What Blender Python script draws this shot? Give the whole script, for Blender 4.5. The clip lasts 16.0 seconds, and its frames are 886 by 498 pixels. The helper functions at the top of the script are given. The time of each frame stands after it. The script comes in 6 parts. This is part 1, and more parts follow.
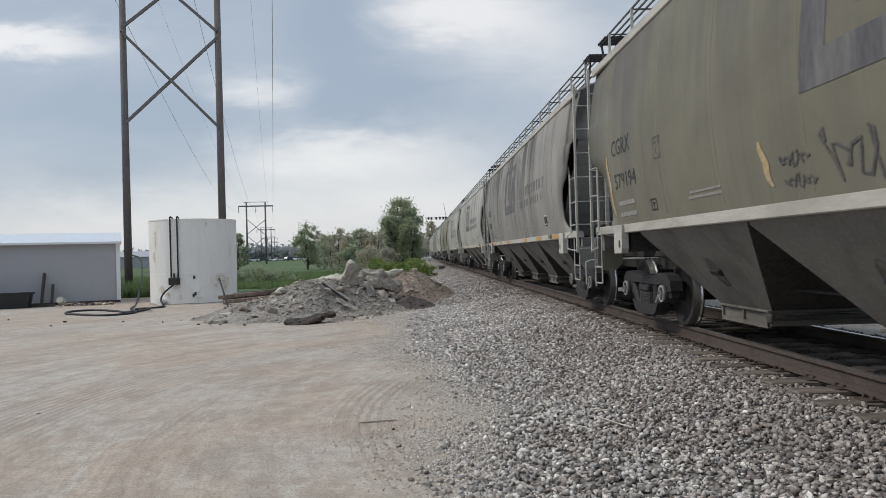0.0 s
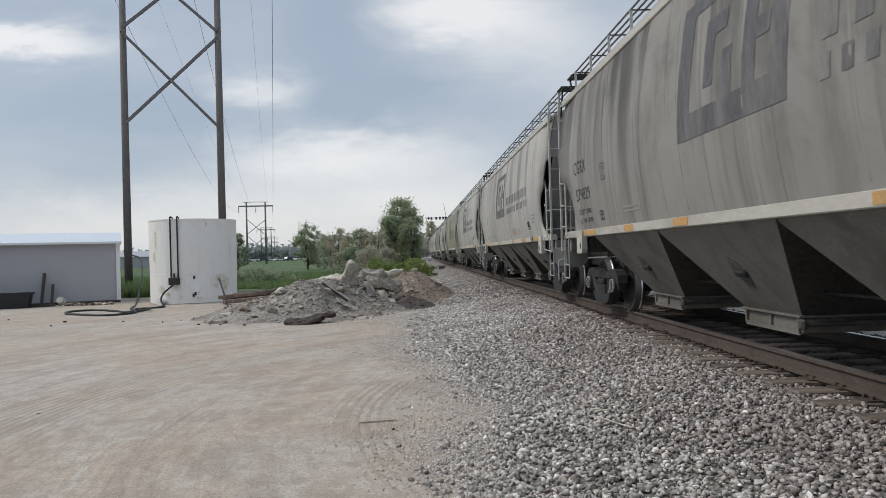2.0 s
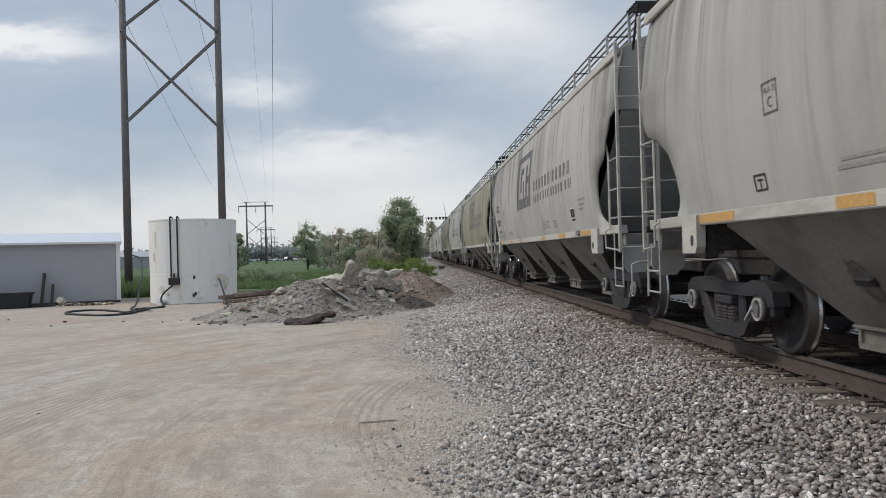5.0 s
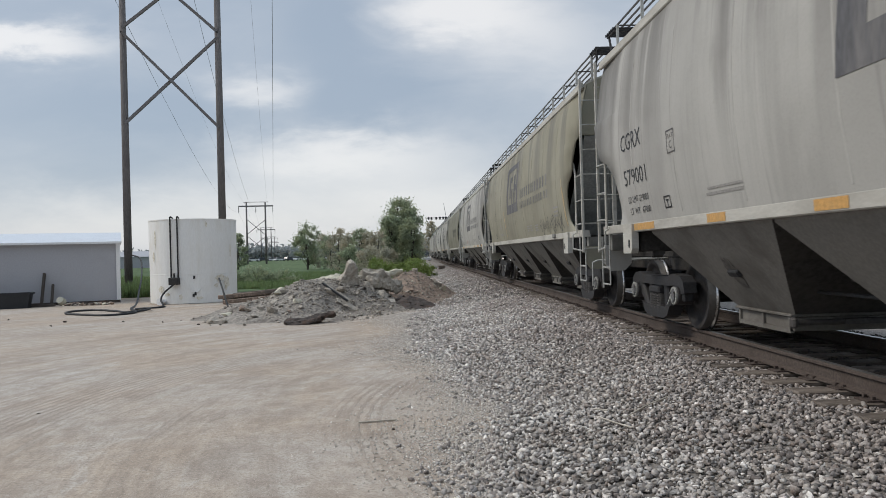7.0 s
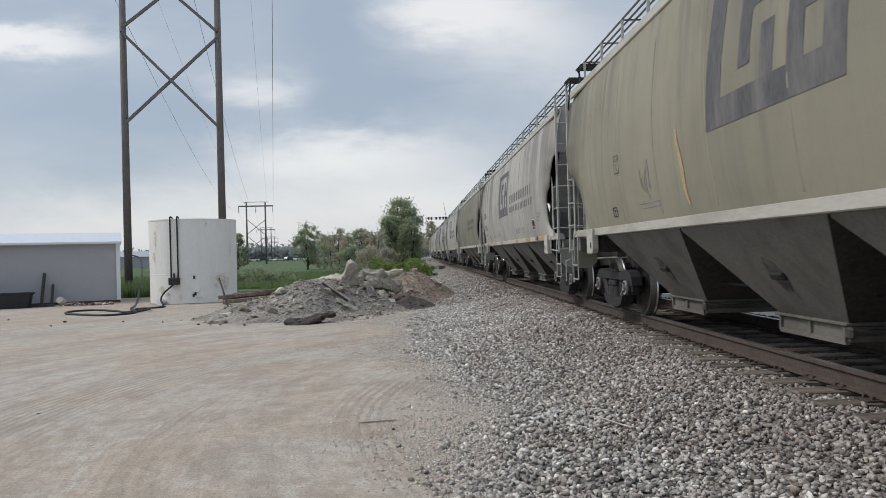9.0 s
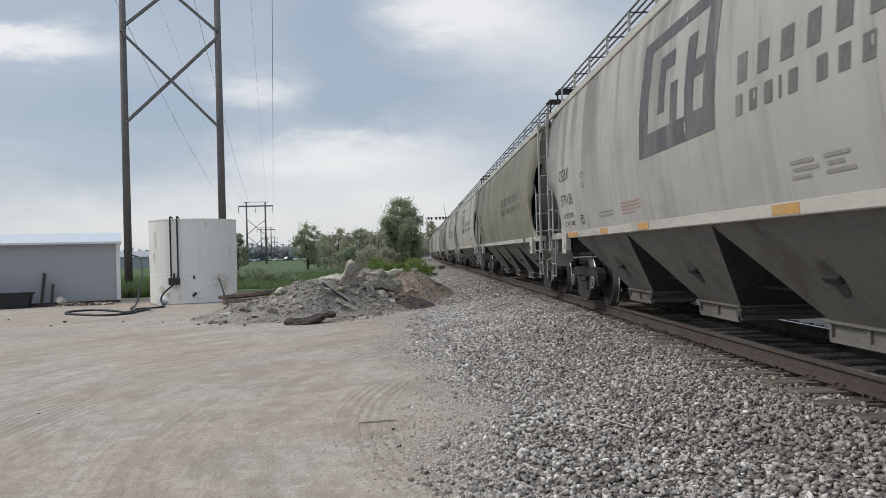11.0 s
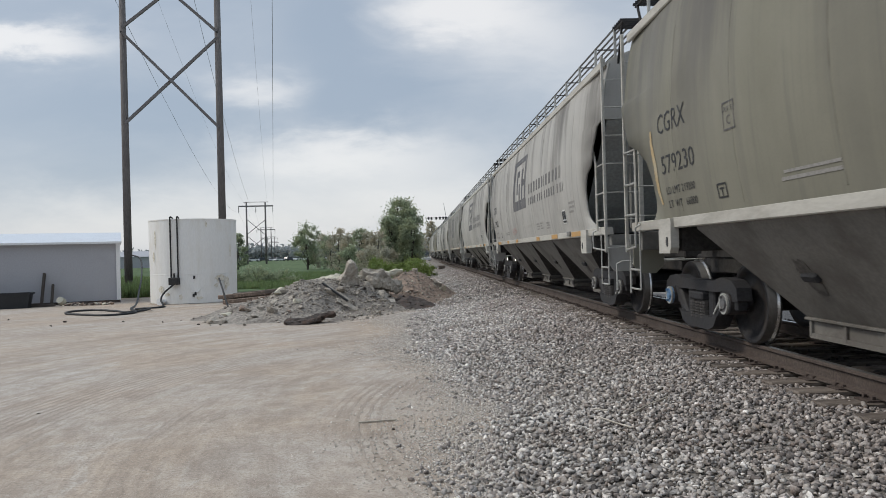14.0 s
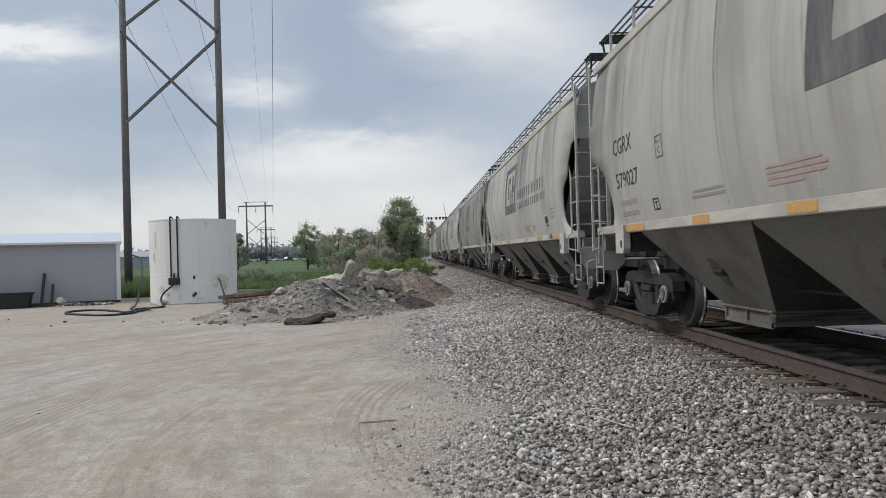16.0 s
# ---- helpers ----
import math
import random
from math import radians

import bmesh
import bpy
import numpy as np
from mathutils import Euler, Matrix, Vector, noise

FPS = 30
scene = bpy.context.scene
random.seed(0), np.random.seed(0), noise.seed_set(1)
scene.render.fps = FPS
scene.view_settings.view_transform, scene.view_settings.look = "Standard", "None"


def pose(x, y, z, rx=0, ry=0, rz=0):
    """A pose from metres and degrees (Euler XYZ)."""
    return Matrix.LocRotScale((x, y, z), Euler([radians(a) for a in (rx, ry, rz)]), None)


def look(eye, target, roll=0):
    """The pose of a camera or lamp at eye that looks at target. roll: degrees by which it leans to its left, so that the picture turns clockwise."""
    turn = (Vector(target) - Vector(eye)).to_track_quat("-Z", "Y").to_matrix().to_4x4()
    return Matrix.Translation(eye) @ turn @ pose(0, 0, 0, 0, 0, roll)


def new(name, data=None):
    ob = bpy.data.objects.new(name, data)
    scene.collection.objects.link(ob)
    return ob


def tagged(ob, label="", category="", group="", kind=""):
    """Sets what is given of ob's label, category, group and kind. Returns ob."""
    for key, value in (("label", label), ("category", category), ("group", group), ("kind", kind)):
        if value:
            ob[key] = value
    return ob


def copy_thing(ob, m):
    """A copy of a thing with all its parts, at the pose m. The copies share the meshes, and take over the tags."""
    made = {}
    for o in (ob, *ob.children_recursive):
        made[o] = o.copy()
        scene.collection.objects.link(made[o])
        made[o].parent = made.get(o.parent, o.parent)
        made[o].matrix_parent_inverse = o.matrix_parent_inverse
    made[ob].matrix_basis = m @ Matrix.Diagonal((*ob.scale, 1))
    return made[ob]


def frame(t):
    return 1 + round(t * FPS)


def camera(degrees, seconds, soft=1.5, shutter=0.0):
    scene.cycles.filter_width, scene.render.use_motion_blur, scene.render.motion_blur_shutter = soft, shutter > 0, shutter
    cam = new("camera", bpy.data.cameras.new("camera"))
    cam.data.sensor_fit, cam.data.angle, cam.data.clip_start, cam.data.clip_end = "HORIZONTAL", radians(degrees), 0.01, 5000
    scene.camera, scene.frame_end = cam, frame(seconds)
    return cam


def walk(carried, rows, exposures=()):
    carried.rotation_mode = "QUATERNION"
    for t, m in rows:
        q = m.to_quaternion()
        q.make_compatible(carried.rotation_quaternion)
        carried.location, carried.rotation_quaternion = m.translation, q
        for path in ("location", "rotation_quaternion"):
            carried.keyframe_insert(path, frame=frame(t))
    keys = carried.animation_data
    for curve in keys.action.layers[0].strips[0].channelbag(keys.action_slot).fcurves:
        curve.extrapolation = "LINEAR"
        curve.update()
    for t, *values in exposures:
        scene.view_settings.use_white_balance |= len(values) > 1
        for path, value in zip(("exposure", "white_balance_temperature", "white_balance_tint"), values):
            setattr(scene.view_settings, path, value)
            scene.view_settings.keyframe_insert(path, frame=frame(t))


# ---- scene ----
cam = camera(60.77, 16.0, soft=0.85, shutter=0.1)
EYE = (0.0, 0.0, 1.6)
AIM = (0.041997, 0.999106, 1.604857)
walk(cam, [(0.0, look(EYE, AIM, -1.5)), (16.0, look(EYE, AIM, -1.5))])

TRACK_X, RAIL_Z = 4.555, 0.49      # track centre line abreast of the camera, top of rail
TRACK_TURN = 0.0056                # heading of the straight track towards +x
SPEED, GAIN, PITCH = 8.149, 0.0114, 19.03   # train speed (m/s) and how it gathers way, coupled length of one car
GAP0 = 127.69                      # where the coupling of car 0 stands at 0 s
BEND_Y, BEND_R = 130.0, 3600.0     # the track bends further away to +x from here


def track_at(y):
    """Centre line of the track: x and heading (radians, towards +x)."""
    d = max(0.0, y - BEND_Y)
    return TRACK_X + TRACK_TURN * y + d * d / (2 * BEND_R), TRACK_TURN + d / BEND_R


# ---------------------------------------------------------------- world, sun, exposure
scene.view_settings.exposure = 0.0
world = bpy.data.worlds.new("overcast_sky")
scene.world = world
world.use_nodes = True
wt = world.node_tree
wt.nodes.clear()


class Nodes:
    """Short-hand for node trees."""

    def __init__(self, tree):
        self.t = tree

    def add(self, kind):
        return self.t.nodes.new(kind)

    def put(self, sock, v):
        if isinstance(v, bpy.types.NodeSocket):
            self.t.links.new(v, sock)
        elif isinstance(v, (tuple, list)) and len(v) == 3 and sock.type == "RGBA":
            sock.default_value = (*v, 1)
        else:
            sock.default_value = v

    def math(self, op, a, b=0.0, c=None):
        n = self.add("ShaderNodeMath")
        n.operation = op
        self.put(n.inputs[0], a)
        self.put(n.inputs[1], b)
        if c is not None:
            self.put(n.inputs[2], c)
        return n.outputs[0]

    def mix(self, f, a, b, blend="MIX"):
        n = self.add("ShaderNodeMix")
        n.data_type, n.blend_type = "RGBA", blend
        self.put(n.inputs[0], f)
        self.put(n.inputs[6], a)
        self.put(n.inputs[7], b)
        return n.outputs[2]

    def noise(self, vec, scale, detail=4.0, rough=0.55, distort=0.0):
        n = self.add("ShaderNodeTexNoise")
        if vec is not None:
            self.put(n.inputs["Vector"], vec)
        n.inputs["Scale"].default_value = scale
        n.inputs["Detail"].default_value = detail
        n.inputs["Roughness"].default_value = rough
        n.inputs["Distortion"].default_value = distort
        return n.outputs["Fac"]

    def ramp(self, f, lo, hi, a=0.0, b=1.0):
        n = self.add("ShaderNodeMapRange")
        n.interpolation_type = "SMOOTHSTEP"
        self.put(n.inputs[0], f)
        for i, v in enumerate((lo, hi, a, b)):
            n.inputs[i + 1].default_value = v
        return n.outputs[0]

    def coords(self, which="Object", scale=(1, 1, 1)):
        c = self.add("ShaderNodeTexCoord")
        m = self.add("ShaderNodeMapping")
        self.put(m.inputs["Vector"], c.outputs[which])
        m.inputs["Scale"].default_value = scale
        return m.outputs[0]


wn = Nodes(wt)
sky = wn.add("ShaderNodeTexSky")
sky.sky_type, sky.sun_disc = "NISHITA", False
sky.sun_elevation, sky.sun_rotation = radians(45), radians(-86)
sky.air_density, sky.dust_density = 1.0, 2.0
geo = wn.add("ShaderNodeTexCoord").outputs["Generated"]
sep = wn.add("ShaderNodeSeparateXYZ")
wn.put(sep.inputs[0], geo)
depth = wn.math("MAXIMUM", wn.math("ABSOLUTE", sep.outputs[1]), 0.12)
ca = wn.math("DIVIDE", sep.outputs[0], depth)
cb = wn.math("DIVIDE", sep.outputs[2], depth)
flat = wn.add("ShaderNodeCombineXYZ")
wn.put(flat.inputs[0], ca)
wn.put(flat.inputs[1], wn.math("MULTIPLY", cb, 2.6))
n_big = wn.noise(flat.outputs[0], 4.0, 6.0, 0.55, 0.4)
n_fine = wn.noise(flat.outputs[0], 11.0, 5.0, 0.6, 0.2)
wa = wn.math("ADD", ca, wn.math("MULTIPLY", wn.math("SUBTRACT", n_big, 0.5), 0.16))
wb = wn.math("ADD", cb, wn.math("MULTIPLY", wn.math("SUBTRACT", n_fine, 0.5), 0.07))


def bank(a0, b0, sa, sb, gain):
    """A soft bank of cloud round one direction."""
    p = wn.math("DIVIDE", wn.math("SUBTRACT", wa, a0), sa)
    q = wn.math("DIVIDE", wn.math("SUBTRACT", wb, b0), sb)
    r = wn.math("ADD", wn.math("POWER", wn.math("ABSOLUTE", p), 2.0), wn.math("POWER", wn.math("ABSOLUTE", q), 2.0))
    return wn.math("MULTIPLY", wn.math("EXPONENT", wn.math("MULTIPLY", r, -1.0)), gain)


glow = wn.math("MULTIPLY", n_big, 0.42)
for row in ((-0.50, 0.285, 0.11, 0.022, 0.75), (-0.19, 0.215, 0.065, 0.026, 0.55), (0.055, 0.325, 0.08, 0.035, 0.75), (0.16, 0.30, 0.09, 0.05, 0.35),
            (0.24, 0.24, 0.2, 0.06, 0.2), (-0.10, 0.132, 0.16, 0.032, 0.5), (-0.40, 0.03, 0.3, 0.07, 0.36), (0.1, 0.04, 0.3, 0.08, 0.32), (-0.05, 0.07, 0.2, 0.04, 0.2),
            (-0.32, 0.20, 0.16, 0.035, -0.2), (-0.06, 0.215, 0.09, 0.04, -0.30), (-0.40, 0.33, 0.12, 0.02, -0.1), (-0.10, 0.31, 0.05, 0.05, -0.22), (-0.38, 0.12, 0.12, 0.03, -0.1)):
    glow = wn.math("ADD", glow, bank(*row))
glow = wn.ramp(glow, 0.02, 0.95)
cloud = wn.mix(glow, (0.335, 0.40, 0.485), (0.80, 0.795, 0.79))
bg = wn.add("ShaderNodeBackground")
wn.put(bg.inputs[0], cloud)
wn.put(bg.inputs[1], wn.ramp(sep.outputs[2], 0.38, 1.0, 0.97, 2.0))
bg2 = wn.add("ShaderNodeBackground")
wn.put(bg2.inputs[0], sky.outputs[0])
bg2.inputs[1].default_value = 0.02
both = wn.add("ShaderNodeAddShader")
wn.put(both.inputs[0], bg.outputs[0])
wn.put(both.inputs[1], bg2.outputs[0])
wn.put(wn.add("ShaderNodeOutputWorld").inputs[0], both.outputs[0])

sun = new("sun", bpy.data.lights.new("sun", "SUN"))
sun.data.energy, sun.data.angle, sun.data.color = 1.75, radians(15), (1.0, 0.93, 0.82)
sun.matrix_world = look((-16, 1, 17), (0, 0, 0))


# ---------------------------------------------------------------- materials
def material(name, base, rough=0.7, metal=0.0, vary=0.25, scale=3.0, fine=40.0, bump=0.2, dist=0.01, second=None, amount=0.5,
             coords="Object", stretch=(1, 1, 1), island=0.0, random_tint=0.0, spec=0.4):
    """A surface with large stains, fine grain and relief. second: the colour of the stains."""
    m = bpy.data.materials.new(name)
    m.use_nodes = True
    n = Nodes(m.node_tree)
    bsdf = m.node_tree.nodes["Principled BSDF"]
    vec = n.coords(coords, stretch)
    big = n.noise(vec, scale, 6.0, 0.6, 0.3)
    grain = n.noise(vec, fine, 4.0, 0.6)
    dark = tuple(c * (1 - vary) for c in base)
    light = tuple(min(1.0, c * (1 + vary)) for c in base)
    col = n.mix(n.ramp(grain, 0.3, 0.7), dark, light)
    if second:
        col = n.mix(n.math("MULTIPLY", n.ramp(big, 0.45, 0.68), amount), col, second)
    else:
        col = n.mix(n.math("MULTIPLY", n.ramp(big, 0.35, 0.7), 0.5), col, dark)
    if island:
        g = n.add("ShaderNodeNewGeometry").outputs["Random Per Island"]
        col = n.mix(1.0, col, n.mix(g, (1 - island,) * 3, (1 + island,) * 3), "MULTIPLY")
    if random_tint:
        g = n.add("ShaderNodeObjectInfo").outputs["Random"]
        col = n.mix(1.0, col, n.mix(g, (1 - random_tint,) * 3, (1 + random_tint,) * 3), "MULTIPLY")
    n.put(bsdf.inputs["Base Color"], col)
    n.put(bsdf.inputs["Roughness"], n.ramp(big, 0.2, 0.8, max(0.05, rough - 0.1), min(1.0, rough + 0.12)))
    bsdf.inputs["Metallic"].default_value = metal
    bsdf.inputs["Specular IOR Level"].default_value = spec
    if bump:
        b = n.add("ShaderNodeBump")
        b.inputs["Strength"].default_value = bump
        b.inputs["Distance"].default_value = dist
        n.put(b.inputs["Height"], grain)
        n.put(bsdf.inputs["Normal"], b.outputs[0])
    return m


def car_paint(name, base, grime, streak, blotch, tone=0.0):
    """Weathered hopper paint: rain streaks that run down, soot at the top, broad fading."""
    m = bpy.data.materials.new(name)
    m.use_nodes = True
    n = Nodes(m.node_tree)
    bsdf = m.node_tree.nodes["Principled BSDF"]
    info = n.add("ShaderNodeObjectInfo").outputs["Random"]
    c = n.add("ShaderNodeTexCoord").outputs["Object"]
    off = n.add("ShaderNodeCombineXYZ")
    n.put(off.inputs[1], n.math("MULTIPLY", info, 83.0))
    v = n.add("ShaderNodeVectorMath")
    n.put(v.inputs[0], c)
    n.put(v.inputs[1], off.outputs[0])

    def stretched(s):
        mp = n.add("ShaderNodeMapping")
        n.put(mp.inputs["Vector"], v.outputs[0])
        mp.inputs["Scale"].default_value = s
        return mp.outputs[0]

    run = n.noise(stretched((0.3, 0.95, 0.10)), 1.5, 6.0, 0.62, 0.5)
    thinrun = n.noise(stretched((0.6, 7.0, 0.22)), 1.6, 4.0, 0.6, 0.2)
    patch = n.noise(stretched((0.5, 0.5, 0.6)), 0.9, 5.0, 0.6, 0.4)
    grain = n.noise(stretched((1, 1, 1)), 45.0, 3.0, 0.6)
    z = n.add("ShaderNodeSeparateXYZ")
    n.put(z.inputs[0], c)
    high = n.ramp(z.outputs[2], 2.2, 4.2, 0.35, 1.0)
    col = n.mix(n.ramp(patch, 0.35, 0.7), base, tuple(b * 0.86 for b in base))
    col = n.mix(n.math("MULTIPLY", n.ramp(patch, 0.55, 0.75), blotch), col, tuple(b * 0.6 for b in grime))
    col = n.mix(n.math("MULTIPLY", n.math("MULTIPLY", n.ramp(run, 0.47, 0.63), high), streak), col, grime)
    col = n.mix(n.math("MULTIPLY", n.ramp(thinrun, 0.55, 0.72), streak * 0.4), col, grime)
    col = n.mix(n.math("MULTIPLY", n.ramp(thinrun, 0.36, 0.22), 0.2), col, tuple(min(0.8, b * 1.25) for b in base))
    smear = n.noise(stretched((0.2, 0.62, 0.06)), 1.4, 3.0, 0.5, 0.3)
    col = n.mix(n.math("MULTIPLY", n.math("MULTIPLY", n.ramp(smear, 0.52, 0.66), n.ramp(z.outputs[2], 1.5, 3.6, 0.15, 1.0)), min(0.85, streak)), col, tuple(g * 1.1 for g in grime))
    # soot that settles on the upper side towards the trailing end and runs down
    sooty = n.math("MULTIPLY", n.ramp(z.outputs[1], 2.0, 8.5), n.ramp(z.outputs[2], 1.7, 3.9, 0.1, 1.0))
    trail = n.noise(stretched((0.2, 0.8, 0.05)), 1.7, 4.0, 0.55, 0.4)
    col = n.mix(n.math("MULTIPLY", n.math("MULTIPLY", sooty, n.ramp(trail, 0.36, 0.60)), min(0.8, streak * 1.1)), col, tuple(g * 1.25 for g in grime))
    rust = n.noise(stretched((1, 3.0, 0.5)), 2.4, 6.0, 0.7)
    col = n.mix(n.math("MULTIPLY", n.ramp(rust, 0.66, 0.78), 0.4), col, (0.20, 0.11, 0.05))
    col = n.mix(n.math("MULTIPLY", n.ramp(grain, 0.4, 0.8), 0.12), col, grime)
    n.put(bsdf.inputs["Base Color"], col)
    n.put(bsdf.inputs["Roughness"], n.ramp(patch, 0.2, 0.8, 0.5, 0.75))
    bsdf.inputs["Specular IOR Level"].default_value = 0.1
    b = n.add("ShaderNodeBump")
    b.inputs["Strength"].default_value = 0.25
    b.inputs["Distance"].default_value = 0.02
    n.put(b.inputs["Height"], n.math("ADD", n.noise(stretched((1, 1, 0.5)), 1.2, 2.0), n.math("MULTIPLY", grain, 0.06)))
    n.put(bsdf.inputs["Normal"], b.outputs[0])
    return m


GRIME = (0.12, 0.115, 0.11)
M_GREY = car_paint("paint_light_grey", (0.455, 0.446, 0.42), GRIME, 0.55, 0.12)
M_DIRTY = car_paint("paint_sooty_grey", (0.315, 0.307, 0.287), (0.085, 0.082, 0.08), 0.95, 0.4)
M_CREAM = car_paint("paint_faded_cream", (0.325, 0.31, 0.243), GRIME, 0.5, 0.1)
M_OLIVE = car_paint("paint_olive_cream", (0.215, 0.208, 0.162), GRIME, 0.72, 0.2)
M_FADED = car_paint("paint_faded_olive", (0.245, 0.238, 0.192), GRIME, 0.62, 0.15)
M_SILL = material("sill_paint", (0.50, 0.485, 0.44), 0.6, vary=0.06, scale=1.6, fine=18, second=(0.26, 0.24, 0.21), amount=0.5, stretch=(1, 0.5, 2), bump=0.1)
M_FRAME = material("end_frame_paint", (0.20, 0.196, 0.183), 0.7, vary=0.1, scale=2, fine=20, second=(0.07, 0.068, 0.066), amount=0.6, bump=0.1)
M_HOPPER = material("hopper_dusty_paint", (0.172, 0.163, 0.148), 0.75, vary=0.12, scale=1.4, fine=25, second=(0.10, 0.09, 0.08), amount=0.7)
# near-black tone that puts the shade under the cars into the colour
M_UNDERSHADE = material("painted_underside_shade", (0.05, 0.047, 0.045), 0.9, vary=0.3, scale=1.6, fine=18, second=(0.085, 0.078, 0.07), amount=0.5, bump=0.3)
M_GREASE = material("greasy_dirt", (0.09, 0.083, 0.075), 0.7, vary=0.3, scale=5, fine=22, second=(0.17, 0.16, 0.145), amount=0.8)
M_LADDER = material("ladder_galvanised", (0.42, 0.42, 0.40), 0.5, metal=0.2, vary=0.15, scale=5, fine=50, second=(0.2, 0.18, 0.15), amount=0.4)
M_SHEET = material("slope_sheet_paint", (0.34, 0.36, 0.375), 0.75, vary=0.15, scale=1.5, fine=20, second=(0.24, 0.25, 0.25), amount=0.6)
M_CAST = material("cast_truck_steel", (0.027, 0.027, 0.03), 0.7, vary=0.3, scale=3, fine=35, second=(0.05, 0.044, 0.04), amount=0.5, bump=0.3)
M_SPRING = material("spring_steel", (0.065, 0.06, 0.057), 0.55, vary=0.3, scale=6, fine=30)
M_WHEEL = material("wheel_steel", (0.035, 0.034, 0.036), 0.55, metal=0.2, vary=0.3, scale=4, fine=30, second=(0.08, 0.06, 0.045), amount=0.4)
M_WORN = material("dull_tread_steel", (0.09, 0.085, 0.08), 0.45, metal=0.6, vary=0.2, scale=8, fine=40, bump=0.05)
M_TREAD = material("worn_tread_steel", (0.55, 0.55, 0.55), 0.28, metal=1.0, vary=0.1, scale=8, fine=60, bump=0.05)
M_CAP = material("bearing_cap_grey", (0.13, 0.132, 0.137), 0.6, metal=0.1, vary=0.2, scale=9, fine=40, second=(0.12, 0.10, 0.09), amount=0.6)
M_BLUE = material("bearing_cap_blue", (0.12, 0.22, 0.36), 0.5, vary=0.2, scale=9, fine=40)
M_ORANGE = material("reflector_orange", (0.55, 0.31, 0.10), 0.5, vary=0.15, scale=4, fine=30, second=(0.42, 0.30, 0.16), amount=0.6)
M_INK = material("stencil_grey", (0.10, 0.10, 0.108), 0.7, vary=0.2, scale=1.2, fine=20, second=(0.26, 0.25, 0.24), amount=0.6, stretch=(1, 1.5, 0.4))
M_NAME = material("name_grey", (0.15, 0.147, 0.145), 0.7, vary=0.2, scale=1.0, fine=20, second=(0.29, 0.28, 0.26), amount=0.6, stretch=(1, 1.5, 0.4))
M_MARK = material("faded_orange_spray", (0.44, 0.33, 0.18), 0.7, vary=0.2, scale=6, fine=30, second=(0.42, 0.38, 0.28), amount=0.9)
M_BLACK = material("stencil_black", (0.035, 0.035, 0.037), 0.6, vary=0.2, scale=4, fine=30)
M_WHITE = material("decal_white", (0.62, 0.62, 0.60), 0.5, vary=0.1, scale=5, fine=30)
M_FAINTDARK = material("worn_stencil", (0.10, 0.098, 0.09), 0.7, vary=0.2, scale=1.0, fine=20, second=(0.20, 0.195, 0.16), amount=0.7, stretch=(1, 1.5, 0.4))
M_FAINT = material("faded_stencil", (0.30, 0.29, 0.275), 0.7, vary=0.2, scale=4, fine=30)
M_REDTEXT = material("faded_red_stencil", (0.40, 0.27, 0.25), 0.7, vary=0.15, scale=8, fine=40, second=(0.44, 0.40, 0.37), amount=0.7)
M_SPRAY = material("spray_paint", (0.09, 0.085, 0.085), 0.6, vary=0.3, scale=5, fine=25, second=(0.16, 0.15, 0.13), amount=0.6)


def stone_material(name, tones, single=False):
    """Crushed stone of many tones, one tone a stone, with grain and a dusty film."""
    m = bpy.data.materials.new(name)
    m.use_nodes = True
    n = Nodes(m.node_tree)
    bsdf = m.node_tree.nodes["Principled BSDF"]
    g = n.add("ShaderNodeObjectInfo").outputs["Random"] if single else n.add("ShaderNodeNewGeometry").outputs["Random Per Island"]
    r = n.add("ShaderNodeValToRGB")
    r.color_ramp.interpolation = "LINEAR"
    el = r.color_ramp.elements
    while len(el) < len(tones):
        el.new(0.5)
    for i, c in enumerate(tones):
        el[i].position = i / (len(tones) - 1)
        el[i].color = (*c, 1)
    n.put(r.inputs[0], g)
    v = n.coords("Object")
    spot = n.noise(v, 28.0, 4.0, 0.6)
    grain = n.noise(v, 130.0, 3.0, 0.6)
    wide = n.noise(v, 0.8, 4.0, 0.6)
    col = n.mix(1.0, r.outputs[0], n.mix(n.ramp(spot, 0.3, 0.7), (0.7, 0.68, 0.66), (1.25, 1.24, 1.22)), "MULTIPLY")
    col = n.mix(1.0, col, n.mix(n.ramp(wide, 0.35, 0.65), (0.86, 0.82, 0.79), (1.04, 1.02, 1.0)), "MULTIPLY")
    n.put(bsdf.inputs["Base Color"], col)
    bsdf.inputs["Roughness"].default_value = 0.85
    bsdf.inputs["Specular IOR Level"].default_value = 0.3
    b = n.add("ShaderNodeBump")
    b.inputs["Strength"].default_value = 0.5
    b.inputs["Distance"].default_value = 0.008
    n.put(b.inputs["Height"], grain)
    n.put(bsdf.inputs["Normal"], b.outputs[0])
    return m


TONES = ((0.085, 0.082, 0.082), (0.42, 0.415, 0.415), (0.17, 0.155, 0.15), (0.60, 0.595, 0.59), (0.27, 0.235, 0.215), (0.47, 0.445, 0.42), (0.31, 0.315, 0.325), (0.80, 0.79, 0.775), (0.36, 0.335, 0.315), (0.62, 0.61, 0.595), (0.20, 0.195, 0.195), (0.90, 0.89, 0.87))
M_STONE = stone_material("ballast_stone", TONES)
M_DARKER_STONE = stone_material("darker_ballast_stone", [tuple(a * b for a, b in zip(c, (0.78, 0.75, 0.745))) for c in TONES])
M_ONE_STONE = stone_material("ballast_stone_single", TONES, True)
M_GRIT = material("fine_grit", (0.52, 0.485, 0.445), 0.9, vary=0.2, scale=20, fine=90, second=(0.34, 0.30, 0.26), amount=0.3, island=0.4, bump=0)
